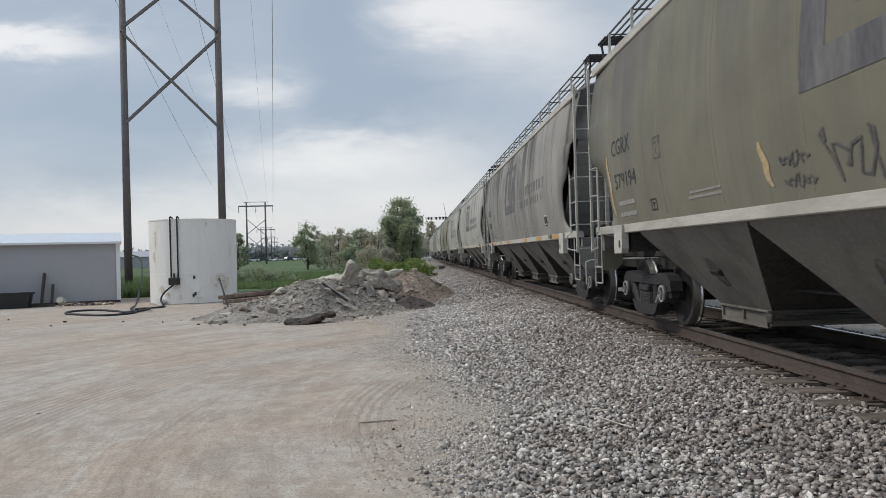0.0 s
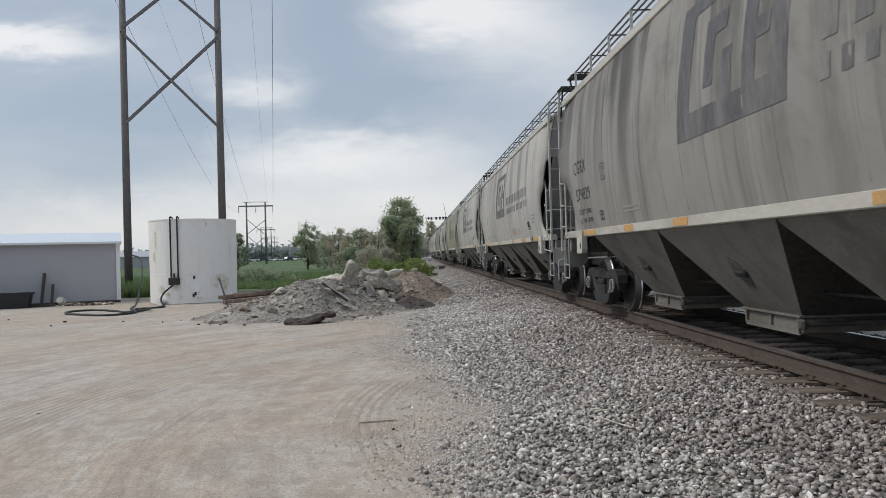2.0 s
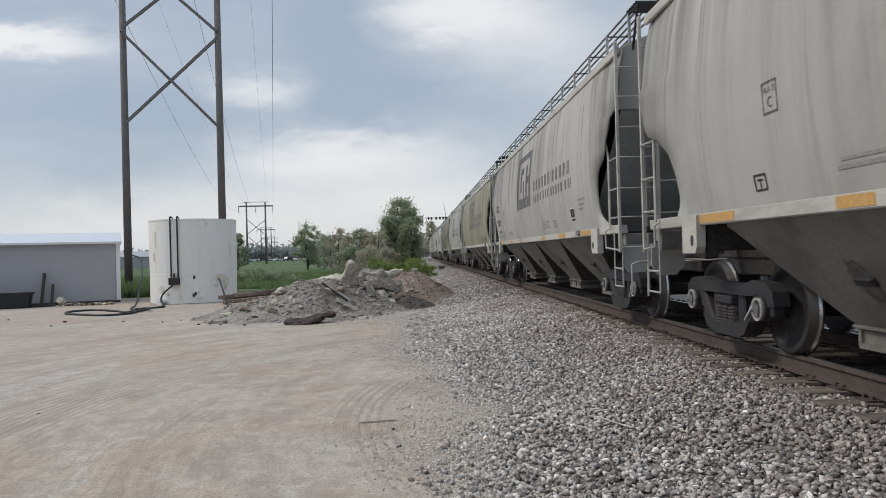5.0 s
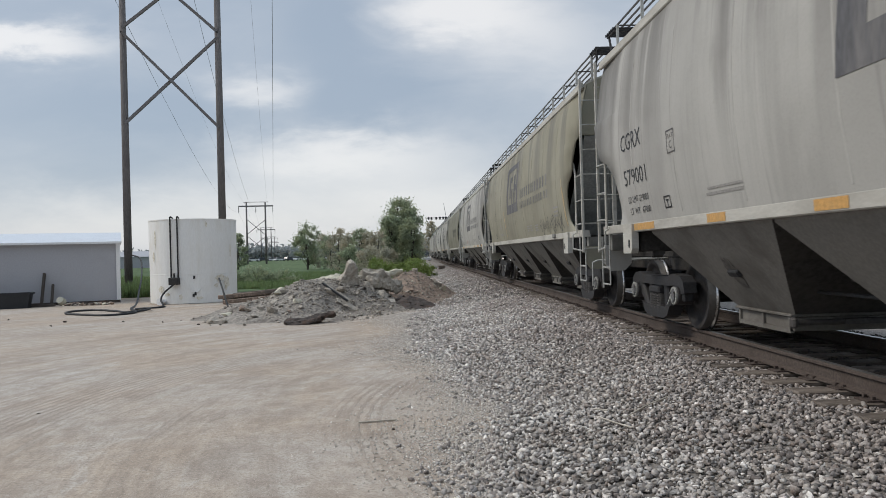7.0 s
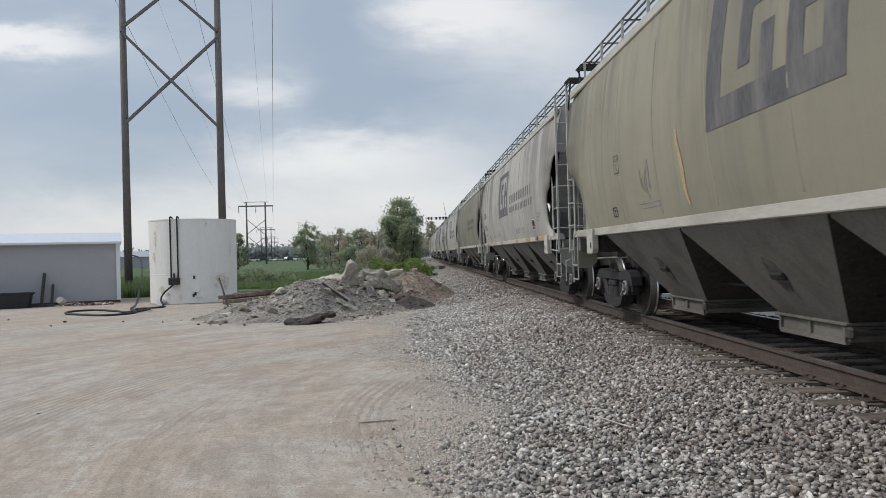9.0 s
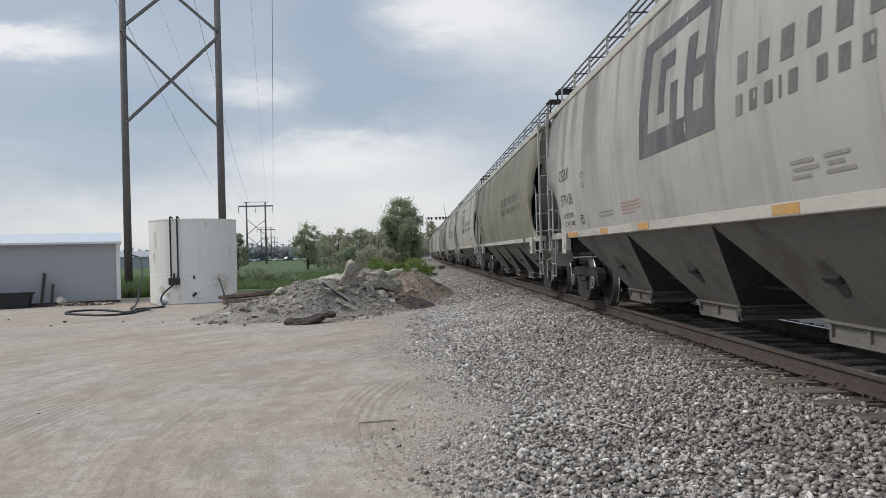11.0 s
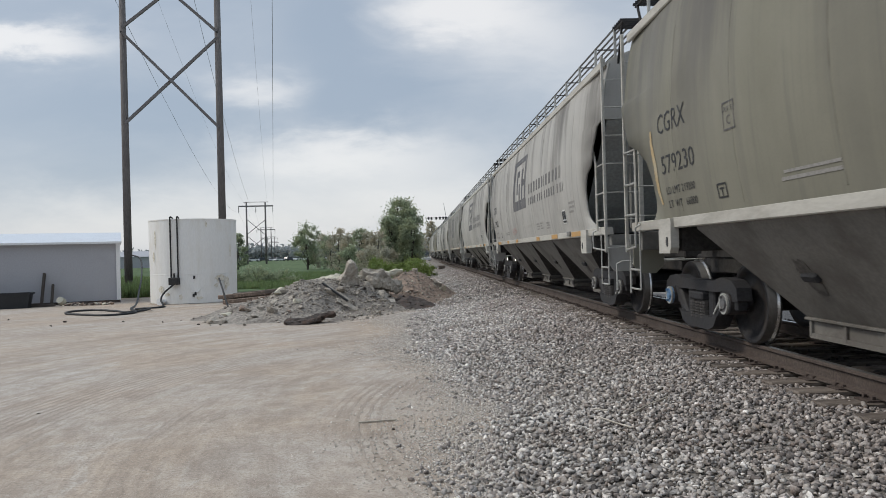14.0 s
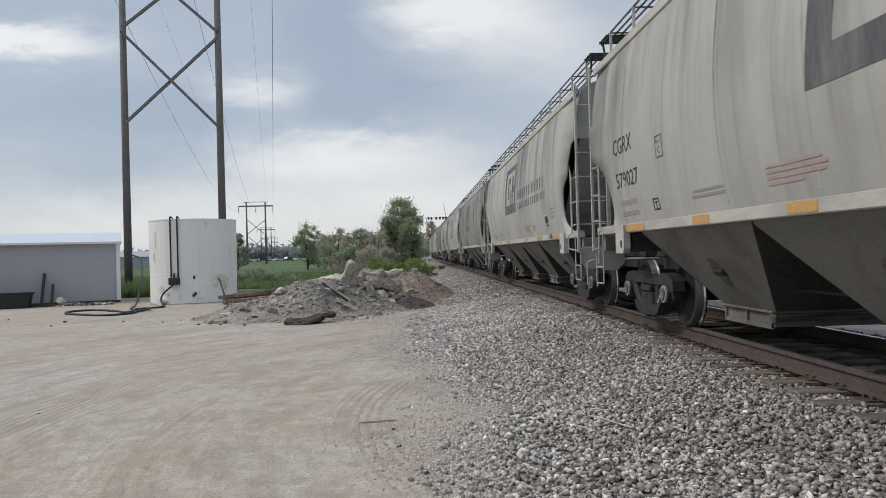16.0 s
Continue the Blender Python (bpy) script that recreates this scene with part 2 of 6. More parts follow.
M_DARK_BALLAST = material("oily_ballast", (0.06, 0.053, 0.049), 0.85, vary=0.4, scale=12, fine=60, second=(0.13, 0.115, 0.10), amount=0.5, island=0.5, bump=0.5)
M_BED = material("ballast_bed", (0.22, 0.198, 0.178), 0.95, vary=0.5, scale=6, fine=28, bump=0.9, dist=0.03)
M_TIE = material("weathered_tie_wood", (0.15, 0.125, 0.105), 0.9, vary=0.35, scale=4, fine=22, second=(0.07, 0.055, 0.05), amount=0.6, stretch=(0.35, 3, 3), bump=0.7, random_tint=0.3)
M_RAIL = material("rusty_rail", (0.085, 0.066, 0.056), 0.8, vary=0.3, scale=2, fine=40, second=(0.055, 0.04, 0.035), amount=0.6)
M_RAILTOP = material("polished_railhead", (0.42, 0.41, 0.40), 0.35, metal=0.9, vary=0.1, scale=3, fine=50, bump=0.05)
M_PLATE = material("rusty_tie_plate", (0.075, 0.056, 0.048), 0.85, vary=0.3, scale=8, fine=50)
M_WOODPOLE = material("weathered_pole_wood", (0.15, 0.138, 0.135), 0.9, vary=0.3, scale=2, fine=14, second=(0.17, 0.155, 0.145), amount=0.6, stretch=(4, 4, 0.3), bump=0.5)
M_BRACE = material("brace_timber", (0.17, 0.16, 0.16), 0.85, vary=0.25, scale=2, fine=20, stretch=(2, 2, 0.5))
M_WIRE = material("wire_aluminium", (0.16, 0.165, 0.17), 0.5, metal=0.4, vary=0.05, scale=1, fine=5, bump=0)
M_WALL = material("shed_siding_grey", (0.36, 0.365, 0.39), 0.55, vary=0.05, scale=0.8, fine=20, second=(0.32, 0.325, 0.345), amount=0.5, bump=0.03)
M_ROOF = material("shed_roof_pale_metal", (0.62, 0.66, 0.71), 0.4, metal=0.1, vary=0.06, scale=1, fine=20, second=(0.52, 0.55, 0.6), amount=0.4, bump=0.05)
M_TRIM = material("shed_trim_white", (0.7, 0.71, 0.72), 0.5, vary=0.06, scale=2, fine=20, bump=0.05)
M_TANKW = material("tank_white_paint", (0.79, 0.785, 0.76), 0.5, vary=0.03, scale=2.2, fine=25, second=(0.62, 0.58, 0.48), amount=0.25, stretch=(1.2, 1.2, 0.3), bump=0.05)
M_TANKRUST = material("tank_rust_stain", (0.72, 0.69, 0.61), 0.8, vary=0.06, scale=9, fine=22, second=(0.42, 0.35, 0.22), amount=0.8)
M_PIPE = material("black_pipe", (0.025, 0.024, 0.024), 0.55, vary=0.3, scale=5, fine=30)
M_RUBBER = material("black_plastic", (0.022, 0.024, 0.027), 0.5, vary=0.25, scale=3, fine=25)
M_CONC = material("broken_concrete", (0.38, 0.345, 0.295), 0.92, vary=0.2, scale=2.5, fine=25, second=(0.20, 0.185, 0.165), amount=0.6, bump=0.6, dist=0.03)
# paler, yellower concrete; a slab's sunlit look is put into its colour
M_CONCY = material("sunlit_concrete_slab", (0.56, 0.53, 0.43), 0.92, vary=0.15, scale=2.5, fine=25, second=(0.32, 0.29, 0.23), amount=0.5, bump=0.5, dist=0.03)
M_SPOIL = material("gravel_spoil", (0.27, 0.245, 0.215), 0.95, vary=0.4, scale=1.3, fine=16, second=(0.13, 0.11, 0.095), amount=0.6, bump=0.9, dist=0.05)
M_SOIL = material("reddish_spoil", (0.25, 0.19, 0.15), 0.95, vary=0.35, scale=1.3, fine=16, second=(0.11, 0.085, 0.07), amount=0.6, bump=0.9, dist=0.05)
M_ASPH = material("broken_asphalt", (0.06, 0.05, 0.045), 0.9, vary=0.4, scale=3, fine=25, second=(0.12, 0.075, 0.055), amount=0.6, bump=0.6, dist=0.03)
M_CHUNK = material("rubble_pieces", (0.31, 0.28, 0.24), 0.92, vary=0.25, scale=6, fine=40, second=(0.15, 0.12, 0.10), amount=0.5, island=0.45, bump=0.6)
M_BARK = material("bark", (0.06, 0.05, 0.043), 0.95, vary=0.35, scale=4, fine=25, bump=0.7)


def leaf_material(name, base, vary=0.45):
    """Thin leaves that let some light through."""
    m = bpy.data.materials.new(name)
    m.use_nodes = True
    n = Nodes(m.node_tree)
    bsdf = m.node_tree.nodes["Principled BSDF"]
    out = m.node_tree.nodes["Material Output"]
    g = n.add("ShaderNodeNewGeometry").outputs["Random Per Island"]
    big = n.noise(n.coords("Object"), 0.8, 3.0)
    col = n.mix(g, tuple(c * (1 - vary) for c in base), tuple(c * (1 + vary) for c in base))
    col = n.mix(n.ramp(big, 0.35, 0.7), col, (base[0] * 1.25, base[1] * 1.1, base[2] * 1.0))
    n.put(bsdf.inputs["Base Color"], col)
    bsdf.inputs["Roughness"].default_value = 0.6
    tr = n.add("ShaderNodeBsdfTranslucent")
    n.put(tr.inputs[0], col)
    mx = n.add("ShaderNodeMixShader")
    mx.inputs[0].default_value = 0.55
    n.put(mx.inputs[1], bsdf.outputs[0])
    n.put(mx.inputs[2], tr.outputs[0])
    n.put(out.inputs[0], mx.outputs[0])
    return m


# the next two leaf colours are paled to hold haze over the trees
M_LEAF = leaf_material("tree_leaves", (0.30, 0.36, 0.245))
M_LEAF2 = leaf_material("grey_green_leaves", (0.41, 0.405, 0.325))
M_BUSH = leaf_material("bright_bush_leaves", (0.19, 0.26, 0.08))
M_CROP = material("field_crop", (0.095, 0.132, 0.072), 0.8, vary=0.3, scale=0.06, fine=1.2, second=(0.13, 0.17, 0.095), amount=0.7, coords="Object", stretch=(1, 0.35, 1), bump=0.3, dist=0.05, spec=0.02)
M_GRASS = leaf_material("grass_blades", (0.14, 0.205, 0.09))
# bluish grey of the distant haze is put into these leaves
M_FAR_HAZE = leaf_material("far_woods", (0.27, 0.31, 0.32))
M_STICK = material("grey_stick", (0.46, 0.42, 0.36), 0.9, vary=0.2, scale=5, fine=30)
M_PALE = material("car_white", (0.65, 0.66, 0.67), 0.3, vary=0.05, scale=2, fine=20, bump=0)
M_DARKCAR = material("car_dark", (0.05, 0.055, 0.065), 0.3, vary=0.05, scale=2, fine=20, bump=0)
M_GLASS = material("car_glass", (0.03, 0.035, 0.04), 0.1, vary=0.05, scale=2, fine=20, bump=0)
M_STEELG = material("galvanised_mast", (0.30, 0.31, 0.32), 0.5, metal=0.4, vary=0.1, scale=3, fine=20)
M_RIG = material("signal_black", (0.03, 0.03, 0.032), 0.6, vary=0.1, scale=3, fine=20)


def ground_material():
    """Compacted limestone lot: pale dust, brown patches, wheel tracks; green beyond the lot."""
    m = bpy.data.materials.new("lot_dust")
    m.use_nodes = True
    n = Nodes(m.node_tree)
    bsdf = m.node_tree.nodes["Principled BSDF"]
    v = n.coords("Object", (1, 1, 1))
    # wheel tracks sweep round a turning circle
    sp = n.add("ShaderNodeSeparateXYZ")
    n.put(sp.inputs[0], v)
    dx, dy = n.math("SUBTRACT", sp.outputs[0], 6.5), n.math("SUBTRACT", sp.outputs[1], 7.5)
    rad = n.math("SQRT", n.math("ADD", n.math("MULTIPLY", dx, dx), n.math("MULTIPLY", dy, dy)))
    turn = n.math("MULTIPLY", n.math("ARCTAN2", dy, n.math("MULTIPLY", dx, -1.0)), 9.0)
    arc = n.add("ShaderNodeCombineXYZ")
    n.put(arc.inputs[0], rad)
    n.put(arc.inputs[1], turn)

    def along(sx, sy):
        mp = n.add("ShaderNodeMapping")
        n.put(mp.inputs["Vector"], arc.outputs[0])
        mp.inputs["Scale"].default_value = (sx, sy, 1)
        return mp.outputs[0]

    rut = along(0.9, 0.4)
    big = n.noise(v, 0.33, 6.0, 0.6, 0.5)
    mid = n.noise(rut, 1.7, 6.0, 0.62, 0.8)
    ruts = n.noise(along(1.5, 0.12), 2.2, 5.0, 0.6, 0.9)
    grit = n.noise(v, 38.0, 5.0, 0.7)
    speck = n.noise(v, 120.0, 2.0, 0.5)
    fine = n.noise(along(2.2, 0.8), 3.0, 6.0, 0.7, 0.8)
    col = n.mix(n.ramp(big, 0.36, 0.66), (0.44, 0.362, 0.288), (0.45, 0.41, 0.367))
    col = n.mix(n.math("MULTIPLY", n.ramp(mid, 0.48, 0.66), 0.5), col, (0.25, 0.20, 0.16))
    col = n.mix(n.math("MULTIPLY", n.ramp(mid, 0.42, 0.30), 0.6), col, (0.52, 0.49, 0.45))
    col = n.mix(n.math("MULTIPLY", n.ramp(ruts, 0.53, 0.68), 0.4), col, (0.50, 0.47, 0.425))
    col = n.mix(n.math("MULTIPLY", n.ramp(ruts, 0.44, 0.30), 0.35), col, (0.25, 0.20, 0.16))
    col = n.mix(n.math("MULTIPLY", n.ramp(fine, 0.46, 0.64), 0.4), col, (0.26, 0.21, 0.17))
    blot = n.noise(v, 4.5, 8.0, 0.72, 0.6)
    col = n.mix(n.math("MULTIPLY", n.ramp(blot, 0.46, 0.62), 0.45), col, (0.29, 0.24, 0.20))
    col = n.mix(n.math("MULTIPLY", n.ramp(blot, 0.44, 0.30), 0.5), col, (0.56, 0.53, 0.49))
    wave = n.add("ShaderNodeTexWave")
    n.put(wave.inputs["Vector"], along(1.0, 0.5))
    wave.wave_type, wave.bands_direction = "BANDS", "X"
    wave.inputs["Scale"].default_value = 3.0
    wave.inputs["Distortion"].default_value = 3.5
    wave.inputs["Detail"].default_value = 3.0
    wave.inputs["Detail Scale"].default_value = 1.6
    tread = n.math("MULTIPLY", n.ramp(wave.outputs["Fac"], 0.45, 0.8), n.ramp(n.noise(along(0.9, 0.12), 0.9, 3.0), 0.47, 0.6))
    col = n.mix(n.math("MULTIPLY", tread, 0.5), col, (0.27, 0.225, 0.185))
    col = n.mix(n.math("MULTIPLY", n.ramp(grit, 0.45, 0.66), 0.6), col, (0.19, 0.16, 0.135))
    col = n.mix(n.math("MULTIPLY", n.ramp(speck, 0.58, 0.68), 0.5), col, (0.62, 0.59, 0.54))
    n.put(bsdf.inputs["Base Color"], col)
    bsdf.inputs["Roughness"].default_value = 0.95
    bsdf.inputs["Specular IOR Level"].default_value = 0.2
    b = n.add("ShaderNodeBump")
    b.inputs["Strength"].default_value = 0.6
    b.inputs["Distance"].default_value = 0.02
    h = n.math("ADD", n.math("MULTIPLY", grit, 0.5), n.math("ADD", n.math("MULTIPLY", ruts, 0.9), n.math("MULTIPLY", tread, 0.3)))
    n.put(b.inputs["Height"], h)
    n.put(bsdf.inputs["Normal"], b.outputs[0])
    return m


M_LOT = ground_material()


# ---------------------------------------------------------------- mesh helpers
def box(bm, c, s, m=None, bevel=0.0):
    """A box of size s round c, turned by the matrix m about c."""
    r = bmesh.ops.create_cube(bm, size=1.0)
    vs = r["verts"]
    bmesh.ops.scale(bm, vec=s, verts=vs)
    if bevel:
        es = list({e for v in vs for e in v.link_edges})
        vs = list({v for f in bmesh.ops.bevel(bm, geom=es, offset=bevel, segments=1, affect="EDGES", profile=0.5)["faces"] for v in f.verts} | {v for v in vs if v.is_valid})
    t = Matrix.Translation(c) @ (m.to_4x4() if m else Matrix())
    bmesh.ops.transform(bm, matrix=t, verts=vs)
    return vs


def beam(bm, a, b, w, h, bevel=0.0):
    """A square bar from a to b."""
    a, b = Vector(a), Vector(b)
    d = b - a
    side = "X" if abs(d.normalized().x) < 0.9 else "Y"
    box(bm, (a + b) / 2, (w, h, d.length), d.to_track_quat("Z", side).to_matrix(), bevel)


def rod(bm, a, b, r, seg=6, r2=None):
    """A round bar from a to b."""
    a, b = Vector(a), Vector(b)
    d = b - a
    t = Matrix.Translation((a + b) / 2) @ d.to_track_quat("Z", "Y").to_matrix().to_4x4()
    bmesh.ops.create_cone(bm, cap_ends=True, segments=seg, radius1=r, radius2=r if r2 is None else r2, depth=d.length, matrix=t)


def tube(bm, pts, r, seg=6):
    for a, b in zip(pts, pts[1:]):
        rod(bm, a, b, r, seg)


def hull(bm, rows):
    """A closed loft through rows of equally many points."""
    vs = [[bm.verts.new(p) for p in row] for row in rows]
    k = len(rows[0])
    for a, b in zip(vs, vs[1:]):
        for i in range(k):
            bm.faces.new((a[i], a[(i + 1) % k], b[(i + 1) % k], b[i]))
    bm.faces.new(list(reversed(vs[0])))
    bm.faces.new(vs[-1])
    bmesh.ops.recalc_face_normals(bm, faces=bm.faces[:])


def thing(name, label, category, m=None, group="", kind=""):
    ob = new(name)
    ob.empty_display_size = 0.2
    if m is not None:
        ob.matrix_world = m
    return tagged(ob, label, category, group, kind)


def finish(bm, name, mats, smooth=False):
    me = bpy.data.meshes.new(name)
    bm.to_mesh(me)
    bm.free()
    for mt in mats if isinstance(mats, (list, tuple)) else [mats]:
        me.materials.append(mt)
    if smooth:
        me.polygons.foreach_set("use_smooth", [True] * len(me.polygons))
    return me


def part(name, bm, mat, parent, label="", smooth=False):
    """Links a bmesh as one mesh object under a thing or a part."""
    ob = new(name, finish(bm, name, mat, smooth))
    ob.parent = parent
    return tagged(ob, label)


def share(ob, m, parent=None):
    """One more object on the same mesh, at the pose m, under the same thing."""
    o = ob.copy()
    scene.collection.objects.link(o)
    o.parent = parent or ob.parent
    o.matrix_basis = m
    return o


def solo(name, bm, mat, label, category, group="", kind="", smooth=False):
    return tagged(new(name, finish(bm, name, mat, smooth)), label, category, group, kind)


def lettered(text, size, shear=0.0):
    """The outline of a text as vertices and faces, from the built-in font."""
    cu = bpy.data.curves.new("text", "FONT")
    cu.body, cu.size, cu.shear, cu.resolution_u = text, size, shear, 2
    ob = bpy.data.objects.new("text", cu)
    me = ob.to_mesh()
    vs = [tuple(v.co) for v in me.vertices]
    fs = [tuple(p.vertices) for p in me.polygons]
    ob.to_mesh_clear()
    bpy.data.objects.remove(ob)
    return vs, fs


# ---------------------------------------------------------------- ground, field, track bed
def ground():
    bm = bmesh.new()
    xs = [-3000, -800, -200, -60, -30, -20, -12, -6, -2, 0.0, 1.5, 8.5, 12, 30, 200, 800, 3000]
    ys = [-3000, -300, -40, 0, 6, 12, 20, 30, 44, 60, 100, 250, 700, 3500]
    grid = [[bm.verts.new((x, y, 0)) for x in xs] for y in ys]
    for a, b in zip(grid, grid[1:]):
        for i in range(len(xs) - 1):
            bm.faces.new((a[i], a[i + 1], b[i + 1], b[i]))
    solo("ground", bm, M_LOT, "pale compacted limestone and dirt lot with wheel tracks", "ground", kind="structure")
    bm = bmesh.new()
    pts = [(-3000, 38.5), (-40, 38.5), (-22, 38), (-15, 38.5), (-9, 36), (-5, 33), (-2.5, 38), (-0.6, 50), (0.2, 80), (0.5, 130), (2, 300), (8, 700), (20, 3400), (-3000, 3400)]
    bm.faces.new([bm.verts.new((x, y, 0.02)) for x, y in pts])
    solo("field", bm, M_CROP, "flat green crop field behind the lot", "field", kind="structure")
    bm = bmesh.new()
    bm.faces.new([bm.verts.new(p) for p in ((9.2, -200, 0.02), (2900, -200, 0.02), (2900, 3400, 0.02), (30, 3400, 0.02), (9.2, 60, 0.02))])
    solo("verge", bm, M_CROP, "green weedy ground beyond the railway", "ground", kind="structure")


def bed_foot(y):
    """How far the ballast's foot lies from the track's centre line."""
    tab = ((4.9, 4.18), (6.1, 4.12), (7.6, 3.75), (9.0, 3.92), (11.0, 4.28), (14.0, 4.52), (20.0, 4.55), (30.0, 3.3))
    if y <= tab[0][0]:
        return tab[0][1]
    for (y0, a), (y1, b) in zip(tab, tab[1:]):
        if y <= y1:
            return a + (b - a) * (y - y0) / (y1 - y0)
    return tab[-1][1]


def bed_height(d, y):
    """Height of the ballast at the distance d from the track's centre line."""
    d = abs(d)
    foot = bed_foot(y)
    if d < 1.75:
        return 0.265
    return max(-0.03, 0.265 - (d - 1.75) / (foot - 1.75) * 0.275)


def ballast():
    bm = bmesh.new()
    ds = [-4.7, -4.2, -3.5, -2.8, -2.2, -1.75, -0.9, 0, 0.9, 1.75, 2.6, 3.6, 4.7]
    ys = [-60, -10, 0, 4, 5.5, 7, 9, 12, 18, 22, 26, 30, 45, 60, 75] + [75 + 15 * i for i in range(1, 30)]
    rows = []
    for y in ys:
        x0, h = track_at(y)
        rows.append([bm.verts.new((x0 + d, y, bed_height(d, y) - 0.012)) for d in ds])
    for a, b in zip(rows, rows[1:]):
        for i in range(len(ds) - 1):
            bm.faces.new((a[i], a[i + 1], b[i + 1], b[i]))
    return solo("ballast_bed", bm, M_BED, "sloping bed of crushed grey stone under the railway", "ballast", kind="structure")


def stone_shapes(rng, count=12, pts=9):
    """Angular stones of about unit size: hulls of scattered points."""
    out = []
    for _ in range(count):
        bm = bmesh.new()
        d = rng.normal(size=(pts, 3))
        d /= np.linalg.norm(d, axis=1)[:, None]
        d *= np.array([0.58, 0.46, 0.34]) * (0.85 + 0.3 * rng.random(3)) * (0.85 + 0.3 * rng.random((pts, 1)))
        r = bmesh.ops.convex_hull(bm, input=[bm.verts.new(p) for p in d])
        bmesh.ops.delete(bm, geom=[v for v in bm.verts if not v.link_faces], context="VERTS")
        bmesh.ops.recalc_face_normals(bm, faces=bm.faces[:])
        bm.verts.index_update()
        out.append((np.array([v.co[:] for v in bm.verts]), np.array([[v.index for v in f.verts] for f in bm.faces])))
        bm.free()
    return out


def spread_stones(name, places, sizes, mat, seed, sink=0.25, pts=9):
    """Many stones in one mesh."""
    rng = np.random.default_rng(seed)
    shapes = stone_shapes(rng, 12, pts)
    pick = rng.integers(0, len(shapes), len(places))
    allv, allf, start = [], [], 0
    for i, (base, faces) in enumerate(shapes):
        sel = np.flatnonzero(pick == i)
        k, nv = len(sel), len(base)
        if not k:
            continue
        a = rng.random(k) * 6.283
        b, c = rng.normal(size=k) * 0.45, rng.normal(size=k) * 0.45
        v = base[None] * sizes[sel][:, None, None]
        x, y, z = v[..., 0], v[..., 1], v[..., 2]
        y, z = y * np.cos(b)[:, None] - z * np.sin(b)[:, None], y * np.sin(b)[:, None] + z * np.cos(b)[:, None]
        x, z = x * np.cos(c)[:, None] - z * np.sin(c)[:, None], x * np.sin(c)[:, None] + z * np.cos(c)[:, None]
        x, y = x * np.cos(a)[:, None] - y * np.sin(a)[:, None], x * np.sin(a)[:, None] + y * np.cos(a)[:, None]
        v = np.stack([x, y, z], -1) + places[sel][:, None, :]
        v[..., 2] += (sizes[sel] * sink)[:, None]
        allv.append(v.reshape(-1, 3))
        allf.append((faces[None] + (np.arange(k) * nv)[:, None, None]).reshape(-1, 3) + start)
        start += k * nv
    v, f = np.concatenate(allv), np.concatenate(allf)
    me = bpy.data.meshes.new(name)
    me.vertices.add(len(v))
    me.vertices.foreach_set("co", v.reshape(-1).astype(np.float32))
    me.loops.add(f.size)
    me.loops.foreach_set("vertex_index", f.reshape(-1).astype(np.int32))
    me.polygons.add(len(f))
    me.polygons.foreach_set("loop_start", (np.arange(len(f)) * 3).astype(np.int32))
    me.polygons.foreach_set("loop_total", np.full(len(f), 3, np.int32))
    me.update(calc_edges=True)
    me.materials.append(mat)
    return new(name, me)


def rails():
    prof = [(-0.076, 0), (0.076, 0), (0.076, 0.012), (0.012, 0.03), (0.009, 0.125), (0.037, 0.14), (0.037, 0.168), (0.03, 0.175), (-0.03, 0.175), (-0.037, 0.168), (-0.037, 0.14), (-0.009, 0.125), (-0.012, 0.03), (-0.076, 0.012)]
    ys = [-60, 20, 50, 75] + [75 + 20 * i for i in range(1, 20)]
    for side in (-0.755, 0.755):
        bm = bmesh.new()
        rows = []
        for y in ys:
            x0, h = track_at(y)
            rows.append([(x0 + side + px, y, RAIL_Z - 0.175 + pz) for px, pz in prof])
        hull(bm, rows)
        bm.faces.ensure_lookup_table()
        for f in bm.faces:
            if f.normal.z > 0.95 and f.calc_center_median().z > RAIL_Z - 0.003:
                f.material_index = 1
        solo("rail", bm, [M_RAIL, M_RAILTOP], "rusty steel rail with a polished running surface", "rail", "rails of the track", "structure")


def ties():
    bm = bmesh.new()
    box(bm, (0, 0, -0.09), (2.6, 0.225, 0.18), None, 0.012)
    tie = solo("railway_tie", bm, M_TIE, "weathered grey wooden railway tie in the ballast", "railway tie", "ties under the rails")
    plate_bm = bmesh.new()
    box(plate_bm, (0, 0, 0.008), (0.36, 0.19, 0.016), None, 0.003)
    first = part("tie_plate", plate_bm, M_PLATE, tie, "rusty steel tie plate")
    first.location = (-0.755, 0, 0)
    share(first, pose(0.755, 0, 0))
    sb = bmesh.new()
    box(sb, (0, 0, 0.03), (0.035, 0.03, 0.03), None, 0.004)
    spike = part("spike", sb, M_PLATE, tie)
    spike.location = (-0.865, 0.06, 0)
    share(spike, pose(-0.865, -0.06, 0))
    rng = random.Random(4)
    y = 2.4
    tie.matrix_world = pose(track_at(1.9)[0], 1.9, RAIL_Z - 0.19)
    while y < 110:
        x0, h = track_at(y)
        copy_thing(tie, pose(x0 + rng.uniform(-0.05, 0.05), y, RAIL_Z - 0.19 + rng.uniform(-0.008, 0.004), 0, 0, -math.degrees(h) + rng.uniform(-1.2, 1.2)))
        y += 0.52 + rng.uniform(-0.025, 0.025)


ground()
BED = ballast()
rails()
ties()


